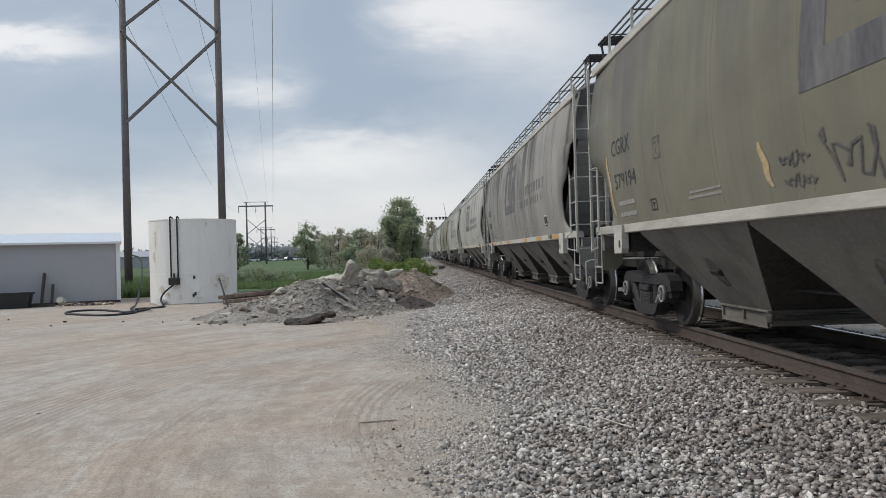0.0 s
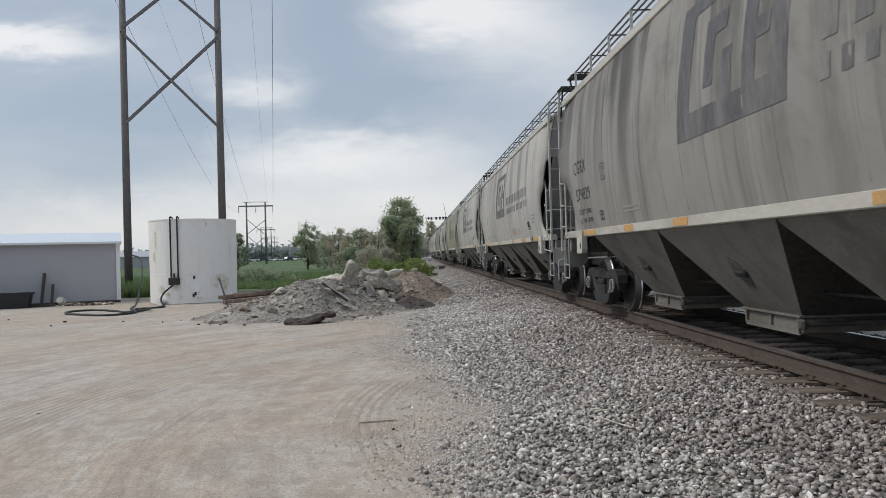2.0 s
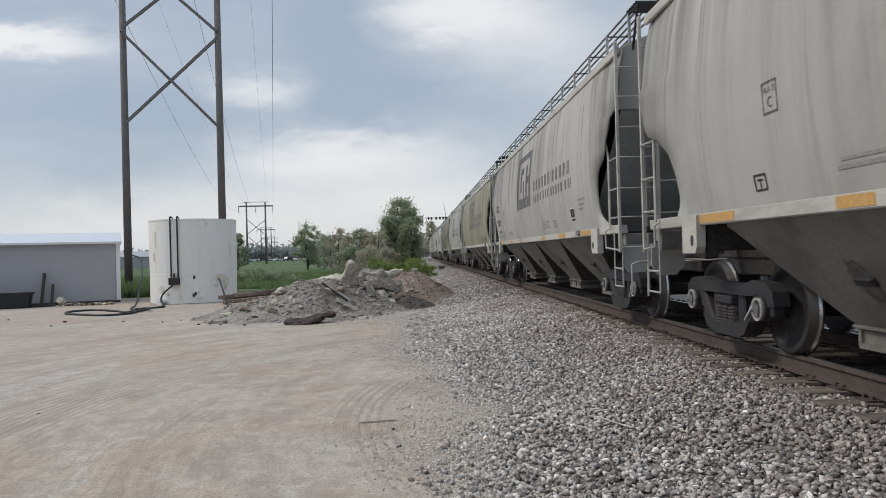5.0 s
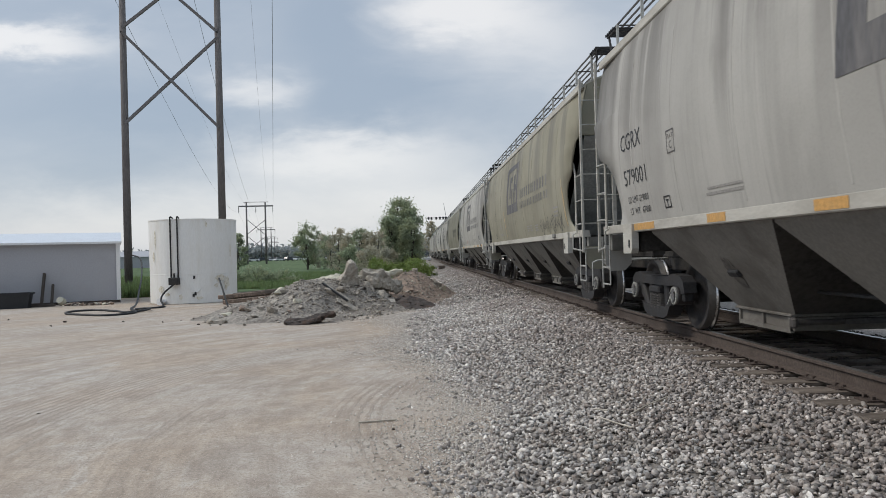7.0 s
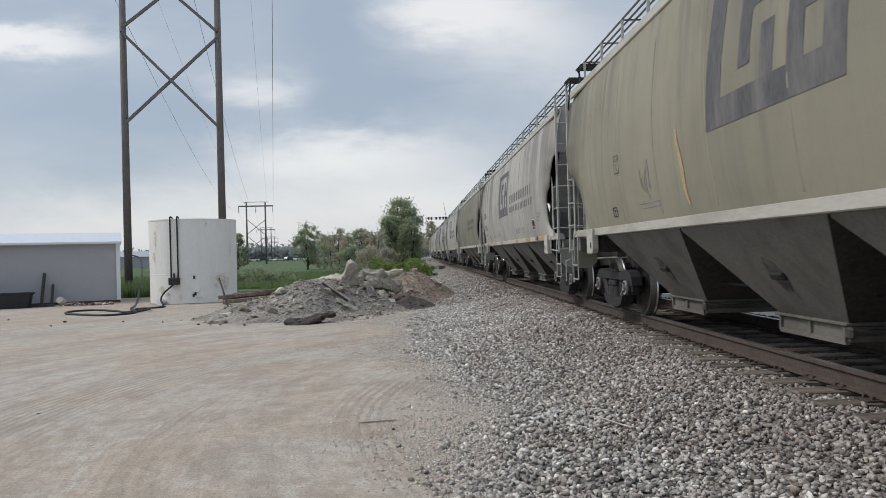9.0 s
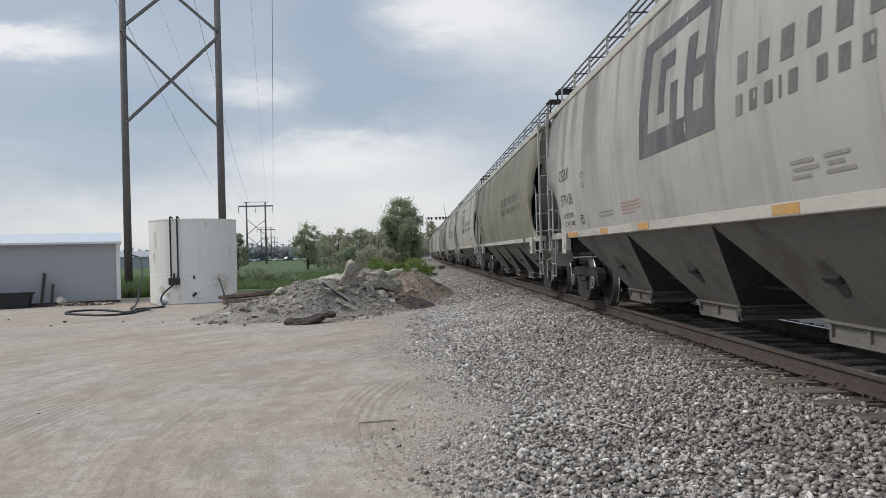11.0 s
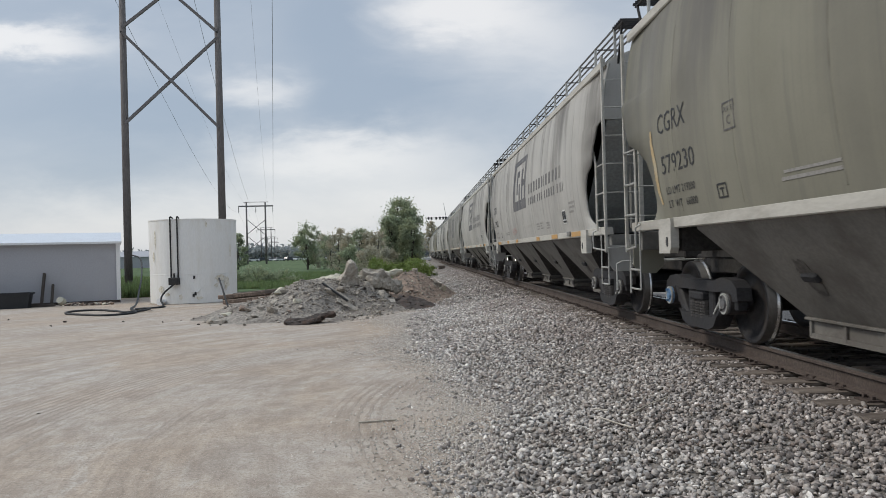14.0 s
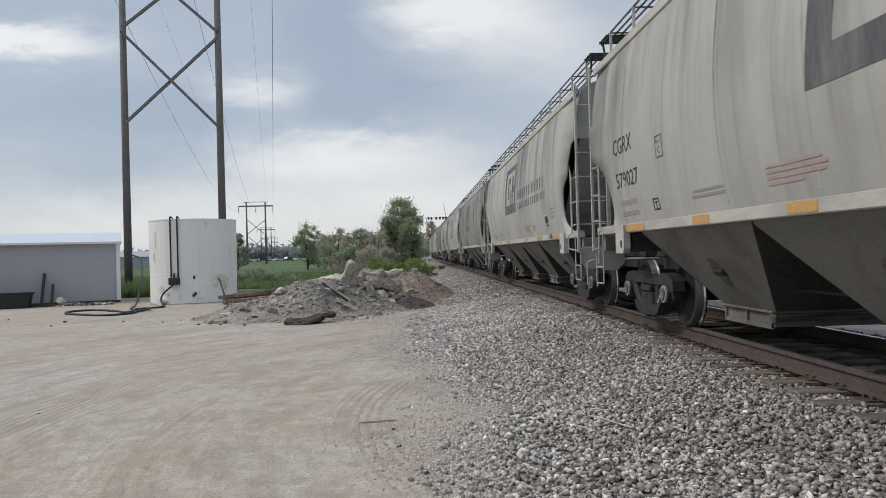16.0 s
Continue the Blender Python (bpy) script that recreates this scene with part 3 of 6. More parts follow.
# ---------------------------------------------------------------- the hopper cars
L = PITCH
SIDE = ((1.45, 1.458), (1.62, 1.49), (1.75, 1.515), (2.0, 1.55), (2.3, 1.58), (2.6, 1.59), (2.9, 1.585), (3.1, 1.57), (3.2, 1.56), (3.5, 1.53), (3.8, 1.49), (4.1, 1.42))
CUT_NEAR = ((1.45, 1.15), (1.52, 1.45), (1.59, 1.64), (1.68, 1.75), (1.85, 1.77), (2.15, 1.71), (2.35, 1.56), (2.45, 1.44), (2.5, 1.22), (2.6, 1.11), (2.77, 1.06), (2.9, 0.92), (3.1, 0.8), (3.2, 0.70), (4.2, 0.68))
CUT_FAR = ((1.45, 1.75), (1.57, 1.92), (1.67, 2.0), (1.96, 1.97), (2.21, 1.81), (2.42, 1.46), (2.48, 1.15), (2.6, 1.03), (2.82, 0.90), (3.0, 0.78), (3.14, 0.68), (4.2, 0.68))


def lerp_table(tab, z):
    for (z0, a), (z1, b) in zip(tab, tab[1:]):
        if z <= z1:
            return a + (b - a) * max(0.0, (z - z0) / (z1 - z0))
    return tab[-1][1]


def half_width(z):
    return lerp_table(SIDE, z)


def on_side(u, z, out=0.004):
    """A point on the side that faces the lot; u runs along the car from the end that comes first."""
    return (-(half_width(z) + out), u - L / 2, z)


def side_sheet(sign):
    bm = bmesh.new()
    zs = [1.45, 1.50, 1.56, 1.62, 1.7, 1.8, 1.9, 2.0, 2.1, 2.2, 2.3, 2.4, 2.5, 2.55, 2.58, 2.62, 2.7, 2.8, 2.9, 3.0, 3.1, 3.2, 3.5, 3.8, 4.1]
    cols = 30
    skins = []
    for inner in (0.0, 0.03):
        rows = []
        for z in zs:
            a, b = lerp_table(CUT_NEAR, z), L - lerp_table(CUT_FAR, z)
            us = [a] + [2.2 + (L - 4.4) * i / cols for i in range(cols + 1)] + [b]
            rows.append([bm.verts.new((sign * (half_width(z) - inner - (0.05 if (z > 3.15 and (j in (0, cols + 2))) else 0)), u - L / 2, z)) for j, u in enumerate(us)])
        skins.append(rows)
        for p, q in zip(rows, rows[1:]):
            for i in range(len(p) - 1):
                bm.faces.new((p[i], p[i + 1], q[i + 1], q[i]))
    o, n = skins
    for i in range(len(zs) - 1):
        for j in (0, -1):
            bm.faces.new((o[i][j], o[i + 1][j], n[i + 1][j], n[i][j]))
    bmesh.ops.recalc_face_normals(bm, faces=bm.faces[:])
    return bm


def seam(u):
    """A vertical weld seam that follows the side."""
    bm = bmesh.new()
    zs = [1.52, 2.0, 2.4, 2.8, 3.2, 3.6, 4.08]
    hull(bm, [[(-(half_width(z) + e), u - L / 2 + d, z) for e, d in ((-0.01, -0.03), (0.006, -0.012), (0.006, 0.012), (-0.01, 0.03))] for z in zs])
    return bm


def mapped(verts, faces, u0, z0, name, mat, parent, out=0.005, flip=False, label=""):
    """Flat artwork laid on the curved side; it reads from the far end to the near one."""
    bm = bmesh.new()
    vs = [bm.verts.new(on_side(u0 - x, z0 + y, out)) for x, y, *_ in verts]
    for f in faces:
        try:
            bm.faces.new([vs[i] for i in f])
        except ValueError:
            pass
    return part(name, bm, mat, parent, label)


def quads(*qs):
    vs, fs = [], []
    for q in qs:
        fs.append(tuple(range(len(vs), len(vs) + len(q))))
        vs += q
    return vs, fs


def rect(x0, y0, x1, y1, slant=0.0):
    """A rectangle cut into slices so that it follows the bulge of the side."""
    k = max(1, int(abs(y1 - y0) / 0.22))
    out = []
    for i in range(k):
        a, b = y0 + (y1 - y0) * i / k, y0 + (y1 - y0) * (i + 1) / k
        out.append([(x0 + slant * a, a), (x1 + slant * a, a), (x1 + slant * b, b), (x0 + slant * b, b)])
    return out


NAME_ROWS = (((0.32, 0.33, 0.33, 0.3, 0.33, 0.26, 0.09, 0.33, 0.34, 0.3, 0.28, 0.33), 0.25, 0.085, 8.2, 2.57),
             ((0.23, 0.23, 0.23, 0.07, 0.23, -0.08, 0.23, 0.23, 0.23, -0.08, 0.23, 0.23, 0.23, 0.23, 0.22, -0.08, 0.25, 0.25, 0.06), 0.18, 0.056, 8.25, 2.29))


def name_blocks(car, ink):
    """The company name as plain blocks, one a letter."""
    for widths, height, gap, u, z in NAME_ROWS:
        x = 0.0
        for w in widths:
            if w > 0:
                mapped(*quads(*rect(x + w * 0.2, 0, x + w * 0.82, height, 0.14)), u, z, "name_block", ink, car)
            x += abs(w) + gap


def truck(car, y0):
    """Side frames with springs, bolster, and two wheelsets; returns the wheelsets."""
    for sx in (-1, 1):
        bm = bmesh.new()
        x = sx * 1.0
        chord = ((-1.16, 0.50), (-1.13, 0.64), (-1.0, 0.72), (-0.72, 0.745), (-0.5, 0.70), (0.5, 0.70), (0.72, 0.745), (1.0, 0.72), (1.13, 0.64), (1.16, 0.50), (1.02, 0.48), (0.98, 0.60), (0.80, 0.60), (0.62, 0.57), (0.42, 0.57), (-0.42, 0.57), (-0.62, 0.57), (-0.80, 0.60), (-0.98, 0.60), (-1.02, 0.48))
        hull(bm, [[(x + d, y0 + y, z) for y, z in chord] for d in (-0.085, 0.085)])
        hull(bm, [[(x + d, y0 + y, z) for y, z in ((-0.62, 0.30), (-0.42, 0.27), (0.42, 0.27), (0.62, 0.30), (0.50, 0.16), (0.34, 0.11), (-0.34, 0.11), (-0.50, 0.16))] for d in (-0.1, 0.1)])
        for s in (-1, 1):
            beam(bm, (x, y0 + s * 0.80, 0.62), (x, y0 + s * 0.44, 0.2), 0.15, 0.15, 0.03)
            beam(bm, (x, y0 + s * 0.33, 0.62), (x, y0 + s * 0.33, 0.2), 0.17, 0.10, 0.02)
            box(bm, (x, y0 + s * 1.06, 0.5), (0.14, 0.07, 0.24), None, 0.02)
            box(bm, (x, y0 + s * 0.70, 0.49), (0.15, 0.09, 0.24), None, 0.02)
            box(bm, (x, y0 + s * 0.90, 0.59), (0.17, 0.24, 0.07), None, 0.015)
        box(bm, (x, y0, 0.50), (0.24, 0.44, 0.1), None, 0.02)
        frame_part = part("side_frame", bm, M_CAST, car, "dark cast steel side frame")
        bm = bmesh.new()
        for k in (-0.16, 0.0, 0.16):
            for i in range(6):
                z = 0.245 + i * 0.035
                bmesh.ops.create_cone(bm, cap_ends=True, segments=10, radius1=0.07, radius2=0.07, depth=0.021, matrix=Matrix.Translation((x + sx * 0.045, y0 + k, z)))
            rod(bm, (x + sx * 0.045, y0 + k, 0.225), (x + sx * 0.045, y0 + k, 0.45), 0.05, 8)
        part("coil_spring", bm, M_SPRING, frame_part, "stacked steel coil springs")
        if sx < 0:
            bm = bmesh.new()
            beam(bm, (-1.083, y0 - 0.70, 0.49), (-1.083, y0 - 0.5, 0.31), 0.012, 0.022)
            part("chalk_bar", bm, M_WHITE, frame_part, "white chalked bar")
    bm = bmesh.new()
    box(bm, (0, y0, 0.56), (2.1, 0.36, 0.22), None, 0.03)
    box(bm, (0, y0, 0.78), (0.8, 0.5, 0.2), None, 0.02)
    part("truck_bolster", bm, M_CAST, car)
    bm = bmesh.new()
    for s in (-1, 1):
        beam(bm, (-0.85, y0 + s * 0.36, 0.36), (0.85, y0 + s * 0.36, 0.36), 0.06, 0.09)
        for sx in (-1, 1):
            box(bm, (sx * 0.755, y0 + s * 0.41, 0.42), (0.12, 0.06, 0.3), None, 0.015)
    part("brake_beam", bm, M_CAST, car)


def wheelset(car, y):
    """Two wheels, axle and bearings, turning as one."""
    r = 0.457
    bm = bmesh.new()
    seg = 40
    for sx in (-1, 1):
        prof = [(0.70, 0.09), (0.70, 0.15), (0.74, 0.19), (0.745, 0.36), (0.70, 0.385), (0.70, r + 0.026), (0.722, r + 0.026), (0.738, r), (0.83, r - 0.006), (0.835, r - 0.02), (0.83, 0.385), (0.79, 0.365), (0.775, 0.2), (0.83, 0.155), (0.83, 0.09)]
        rings = []
        for px, pr in prof:
            rings.append([bm.verts.new((sx * px, pr * math.cos(2 * math.pi * i / seg), pr * math.sin(2 * math.pi * i / seg))) for i in range(seg)])
        for j, (a, b) in enumerate(zip(rings, rings[1:])):
            for i in range(seg):
                f = bm.faces.new((a[i], a[(i + 1) % seg], b[(i + 1) % seg], b[i]))
                f.material_index = 1 if j == 6 else 2 if j in (5, 7) else 0
                f.smooth = True
    rod(bm, (-1.08, 0, 0), (1.08, 0, 0), 0.085, 14)
    for sx in (-1, 1):
        rod(bm, (sx * 0.90, 0, 0), (sx * 1.10, 0, 0), 0.125, 16)
    bmesh.ops.recalc_face_normals(bm, faces=bm.faces[:])
    ws = part("wheelset", bm, [M_WHEEL, M_TREAD, M_WORN], car, "dark steel wheelset with bright worn treads")
    ws.location = (0, y, r)
    for sx in (-1, 1):
        bm = bmesh.new()
        rod(bm, (sx * 1.10, 0, 0), (sx * 1.135, 0, 0), 0.115, 18)
        rod(bm, (sx * 1.135, 0, 0), (sx * 1.15, 0, 0), 0.06, 12)
        for k in range(3):
            a = k * 2.094
            rod(bm, (sx * 1.135, 0.08 * math.cos(a), 0.08 * math.sin(a)), (sx * 1.165, 0.08 * math.cos(a), 0.08 * math.sin(a)), 0.015, 6)
        cap = part("bearing_cap", bm, M_CAP, ws, "grey bolted bearing end cap")
        bm = bmesh.new()
        seg = 20
        hull(bm, [[(sx * x, r * math.cos(2 * math.pi * i / seg), r * math.sin(2 * math.pi * i / seg)) for i in range(seg)] for x, r in ((1.12, 0.118), (1.142, 0.118), (1.142, 0.098), (1.128, 0.096))])
        part("seal_ring", bm, M_LADDER, cap, "worn pale seal ring")
    return ws


BAYS = ((2.85, 6.10), (6.10, 9.35), (9.35, 12.62), (12.62, 16.1))


def hopper_car():
    car = thing("hopper_car", "light grey covered grain hopper car with streaked paint", "hopper car", group="cars of the grain train")
    for sx in (-1, 1):
        part("side_sheet", side_sheet(sx), M_GREY, car, smooth=True)
    seam_us = (2.7, 4.4, 6.1, 7.8, 9.5, 11.2, 12.9, 14.6, 16.2)
    for u in seam_us:
        part("weld_seam", seam(u), M_GREY, car)
    # roof and eave plates
    bm = bmesh.new()
    prof = ((-1.42, 4.1), (-1.30, 4.2), (-0.85, 4.36), (0, 4.44), (0.85, 4.36), (1.30, 4.2), (1.42, 4.1), (1.38, 4.06), (0, 4.38), (-1.38, 4.06))
    hull(bm, [[(x, u - L / 2, z) for x, z in prof] for u in (0.72, L / 2, L - 0.72)])
    part("roof", bm, M_SILL, car)
    for sx in (-1, 1):
        bm = bmesh.new()
        box(bm, (sx * 1.435, 0, 4.105), (0.05, L - 1.4, 0.13), None, 0.012)
        part("eave_plate", bm, M_SILL, car, "pale steel plate along the eave")
        bm = bmesh.new()
        hull(bm, [[(sx * a, u - L / 2, z) for a, z in ((1.452, 1.465), (1.462, 1.455), (1.455, 1.345), (1.445, 1.335), (1.34, 1.335), (1.36, 1.45))] for u in (0.72, L - 0.72)])
        part("side_sill", bm, M_SILL, car, "off-white painted side sill")
    # ends: wall above, slope sheet below, floor of the end platform
    for end in (0, 1):
        f = (lambda u: u - L / 2) if end == 0 else (lambda u: L / 2 - u)
        bm = bmesh.new()
        hull(bm, [[(-1.50, f(u), 3.2), (1.50, f(u), 3.2), (1.37, f(u), 4.12), (0.85, f(u), 4.35), (-0.85, f(u), 4.35), (-1.37, f(u), 4.12)] for u in (0.70, 0.76)])
        part("end_wall", bm, M_GREY, car)
        bm = bmesh.new()
        hull(bm, [[(-1.40, f(u), z), (1.40, f(u), z), (1.40, f(u), z + 0.04), (-1.40, f(u), z + 0.04)] for u, z in ((0.74, 3.17), (2.9, 1.36))])
        part("slope_sheet", bm, M_SHEET, car, "dark slope sheet under the end of the hopper")
        # draft sill and body bolster carry the underframe shade in their colour
        bm = bmesh.new()
        box(bm, (0, f(1.5), 1.10), (0.66, 2.3, 0.34), None, 0.02)
        part("draft_sill", bm, M_UNDERSHADE, car)
        bm = bmesh.new()
        box(bm, (0, f(0.82), 1.20), (2.75, 0.14, 0.26), None, 0.01)
        part("end_sill", bm, M_FRAME, car)
        bm = bmesh.new()
        box(bm, (0, f(2.2), 1.2), (2.7, 0.4, 0.3), None, 0.02)
        part("body_bolster", bm, M_UNDERSHADE, car)
        bm = bmesh.new()
        hull(bm, [[(x, f(u), z) for x, z in ((-1.44, 1.16), (-1.0, 1.16), (-1.0, 0.86), (-1.12, 0.74), (-1.36, 0.74), (-1.44, 0.86))] for u in (0.66, 0.70)])
        part("corner_plate", bm, M_GREY, car)
        for sx in (-1, 1):
            bm = bmesh.new()
            box(bm, (sx * 0.95, f(0.95), 2.3), (0.09, 0.09, 1.75), None, 0.01)
            part("end_post", bm, M_FRAME, car)
        bm = bmesh.new()
        box(bm, (0, f(0.42), 0.89), (0.26, 0.75, 0.2), None, 0.03)
        box(bm, (0.05, f(0.08), 0.89), (0.34, 0.2, 0.28), None, 0.04)
        part("coupler", bm, M_CAST, car, "cast steel knuckle coupler")
        # bolster plates
        for sx in (-1, 1):
            bm = bmesh.new()
            c = [(f(2.02), 1.45), (f(2.46), 1.45), (f(2.46), 1.10), (f(2.41), 1.03), (f(2.02), 1.03)]
            hull(bm, [[(sx * w, y, z) for y, z in c] for w in (1.40, 1.50)])
            bp = part("bolster_plate", bm, M_SILL, car, "off-white bolster end plate")
            # black disc proud of the plate; its colour stands for the hole's darkness
            bm = bmesh.new()
            bmesh.ops.create_cone(bm, cap_ends=True, segments=14, radius1=0.038, radius2=0.038, depth=0.01, matrix=Matrix.Translation((sx * 1.502, f(2.33), 1.17)) @ Matrix.Rotation(radians(90), 4, "Y") @ Matrix.Diagonal((1.6, 1, 1, 1)))
            part("lifting_hole", bm, M_BLACK, bp)
        # side ladder
        bm = bmesh.new()
        box(bm, (-1.50, f(0.60), 2.62), (0.046, 0.042, 3.15), None, 0.006)
        part("ladder_stile", bm, M_SILL, car)
        bm = bmesh.new()
        tube(bm, [(-1.51, f(1.12), 1.40), (-1.51, f(1.12), 2.52), (-1.53, f(1.18), 2.72), (-1.56, f(1.32), 2.83)], 0.02, 6)
        part("ladder_stile", bm, M_SILL, car)
        for z in (1.57, 2.0, 2.46):
            bm = bmesh.new()
            tube(bm, [(-1.52, f(0.60), z), (-1.53, f(0.68), z), (-1.51, f(1.13), z)], 0.014, 5)
            part("rung", bm, M_LADDER, car)
        # end ladder
        bm = bmesh.new()
        box(bm, (-0.93, f(0.55), 2.7), (0.07, 0.05, 3.0), None, 0.006)
        part("ladder_stile", bm, M_SILL, car)
        for z in (1.12, 1.57, 2.0, 2.46, 2.91, 3.36, 3.8):
            bm = bmesh.new()
            rod(bm, (-1.50, f(0.54), z), (-0.93, f(0.54), z), 0.011, 5)
            part("rung", bm, M_LADDER, car)
        # sill step, grab iron, uncoupling lever
        bm = bmesh.new()
        tube(bm, [(-1.46, f(0.62), 1.30), (-1.46, f(0.62), 0.53), (-1.46, f(1.08), 0.53), (-1.46, f(1.08), 1.36)], 0.0135, 5)
        rod(bm, (-1.46, f(0.62), 0.80), (-1.46, f(1.08), 0.80), 0.015, 5)
        part("sill_step", bm, M_LADDER, car, "pale bent-rod sill step")
        bm = bmesh.new()
        tube(bm, [(-1.50, f(1.22), 1.42), (-1.56, f(1.22), 1.38), (-1.56, f(1.22), 1.12), (-1.52, f(0.60), 1.08)], 0.014, 5)
        part("grab_iron", bm, M_LADDER, car)
        bm = bmesh.new()
        tube(bm, [(-1.40, f(0.38), 0.45), (-1.40, f(0.38), 0.86), (-1.30, f(0.40), 0.90), (-0.3, f(0.42), 0.92)], 0.016, 5)
        part("uncoupling_lever", bm, M_LADDER, car)
    # hopper bays with outlets
    for a, b in BAYS:
        c = (a + b) / 2
        bm = bmesh.new()
        rows = []
        for z, w, k in ((1.40, 1.385, 1.0), (1.30, 1.36, 0.985), (0.38, 0.66, 0.40)):
            u0, u1 = c + (a - c) * k, c + (b - c) * k
            rows.append([(-w, u0 - L / 2, z), (w, u0 - L / 2, z), (w, u1 - L / 2, z), (-w, u1 - L / 2, z)])
        hull(bm, rows)
        # end faces are coloured dark to stand for the shade between bays
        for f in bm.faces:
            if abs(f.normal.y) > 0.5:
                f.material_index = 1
        bay = part("hopper_bay", bm, [M_HOPPER, M_UNDERSHADE], car, "dusty grey-brown tapered hopper with ends darkened to stand for shade")
        bm = bmesh.new()
        box(bm, (0, c - L / 2, 0.365), (1.40, 1.36, 0.03), None, 0.006)
        box(bm, (0, c - L / 2, 0.27), (1.30, 1.28, 0.15), None, 0.01)
        for sx in (-1, 1):
            beam(bm, (sx * 0.655, c - L / 2 - 0.62, 0.2), (sx * 0.655, c - L / 2 + 0.62, 0.2), 0.05, 0.04)
            for d in (-0.6, 0.0, 0.6):
                beam(bm, (sx * 0.66, c - L / 2 + d, 0.2), (sx * 0.66, c - L / 2 + d, 0.35), 0.04, 0.04)
        part("outlet_gate", bm, M_HOPPER, bay, "dusty steel outlet gate")
        bm = bmesh.new()
        rod(bm, (-0.72, c - L / 2 - 0.78, 0.30), (0.72, c - L / 2 - 0.78, 0.30), 0.03, 8)
        box(bm, (-0.72, c - L / 2 - 0.78, 0.30), (0.06, 0.11, 0.11), None, 0.02)
        box(bm, (0, c - L / 2 - 0.71, 0.30), (0.4, 0.2, 0.05))
        part("gate_crank", bm, M_SPRING, bay)
        for sx in (-1, 1):
            bm = bmesh.new()
            box(bm, (sx * 0.99, c - L / 2 - 0.03, 0.80), (0.07, 0.26, 0.09), Matrix.Rotation(radians(37 * sx), 3, "Y"), 0.015)
            bk = part("vibrator_bracket", bm, M_CAST, bay, "dark worn vibrator bracket")
            bm = bmesh.new()
            tilt = Vector((sx * 0.796, 0, -0.606)).to_track_quat("Z", "Y").to_matrix().to_4x4()
            rg = random.Random(int(c * 10))
            ring = [(r * (0.85 + 0.3 * rg.random()) * math.cos(a), r * (0.7 + 0.3 * rg.random()) * math.sin(a)) for r, a in ((0.25, i * 2 * math.pi / 18) for i in range(18))]
            turn = Matrix.Translation((sx * (0.982 + 0.006), c - L / 2, 0.80)) @ tilt
            hull(bm, [[turn @ Vector((x * 0.55, y, d)) for x, y in ring] for d in (-0.004, 0.0)])
            part("grease_smear", bm, M_GREASE, bk, "dark worn greasy patch")
    # centre sill coloured near black in place of the shade down there
    bm = bmesh.new()
    box(bm, (0, 0, 0.92), (0.6, L - 1.2, 0.4), None, 0.02)
    part("centre_sill", bm, M_UNDERSHADE, car)
    bm = bmesh.new()
    tube(bm, [(-0.55, 1.5 - L / 2, 0.62), (-0.55, L / 2 - 1.5, 0.62)], 0.02, 6)
    part("brake_pipe", bm, M_CAST, car)
    # running boards
    for sx in (-1, 1):
        bm = bmesh.new()
        for w in (0.74, 0.85, 0.96, 1.07, 1.18):
            box(bm, (sx * w, 0, 4.74), (0.022, L - 1.3, 0.025))
        for i in range(14):
            box(bm, (sx * 0.96, -L / 2 + 0.9 + i * (L - 1.8) / 13, 4.72), (0.5, 0.025, 0.02))
        rb = part("running_board", bm, M_SPRING, car, "dark steel grating walkway along the roof")
        pb = bmesh.new()
        beam(pb, (sx * 1.19, 0, 4.15), (sx * 1.19, 0, 4.74), 0.04, 0.03)
        first = part("post", pb, M_LADDER, rb)
        first.location = (0, -L / 2 + 0.9, 0)
        for i in range(1, 14):
            share(first, pose(0, -L / 2 + 0.9 + i * (L - 1.8) / 13, 0))
    for end in (0, 1):
        f = (lambda u: u - L / 2) if end == 0 else (lambda u: L / 2 - u)
        bm = bmesh.new()
        for k in range(5):
            box(bm, (0, f(0.36 + 0.11 * k), 4.70), (2.5, 0.035, 0.035))
        for x in (-1.2, -0.6, 0, 0.6, 1.2):
            box(bm, (x, f(0.58), 4.675), (0.035, 0.5, 0.03))
        for x in (-1.2, 1.2):
            beam(bm, (x, f(0.4), 4.68), (x, f(0.71), 4.1), 0.035, 0.03)
        part("crossover_platform", bm, M_CAST, car)
    for y in (2.17, L - 2.17):
        truck(car, y - L / 2)
    sets = [wheelset(car, u - L / 2) for u in (1.27, 3.07, L - 3.07, L - 1.27)]
    # markings on the side that faces the lot
    k = 0.14
    logo = rect(0, 0.27, 0.36, 1.27, k) + rect(0, 0, 2.5, 0.27, k) + rect(0, 1.27, 2.5, 1.42, k) + rect(0.74, 0.45, 0.98, 1.10, k) + rect(0.98, 0.92, 1.25, 1.10, k)
    logo += rect(1.18, 0.27, 1.42, 0.72, k) + rect(1.66, 0.27, 1.92, 1.10, k) + rect(1.92, 0.62, 2.18, 0.80, k) + rect(2.2, 0.27, 2.5, 1.27, k)
    mapped(*quads(*logo), 11.2, 2.26, "maker_emblem", M_INK, car, label="faded dark block emblem")
    pl = mapped(*quads(*rect(0, 0, 0.36, 0.28)), 4.0, 1.63, "placard", M_WHITE, car, label="white-edged black data placard")
    mapped(*quads(*(rect(0.025, 0.09, 0.165, 0.255) + rect(0.195, 0.09, 0.335, 0.255) + rect(0.025, 0.025, 0.335, 0.065))), 4.0, 1.63, "placard_panel", M_BLACK, pl, 0.009)

    def lines(widths, step, tall):
        out = []
        for i, w in enumerate(widths):
            out += rect(0.03 * (i % 2), -i * step, w, -i * step + tall)
        return out

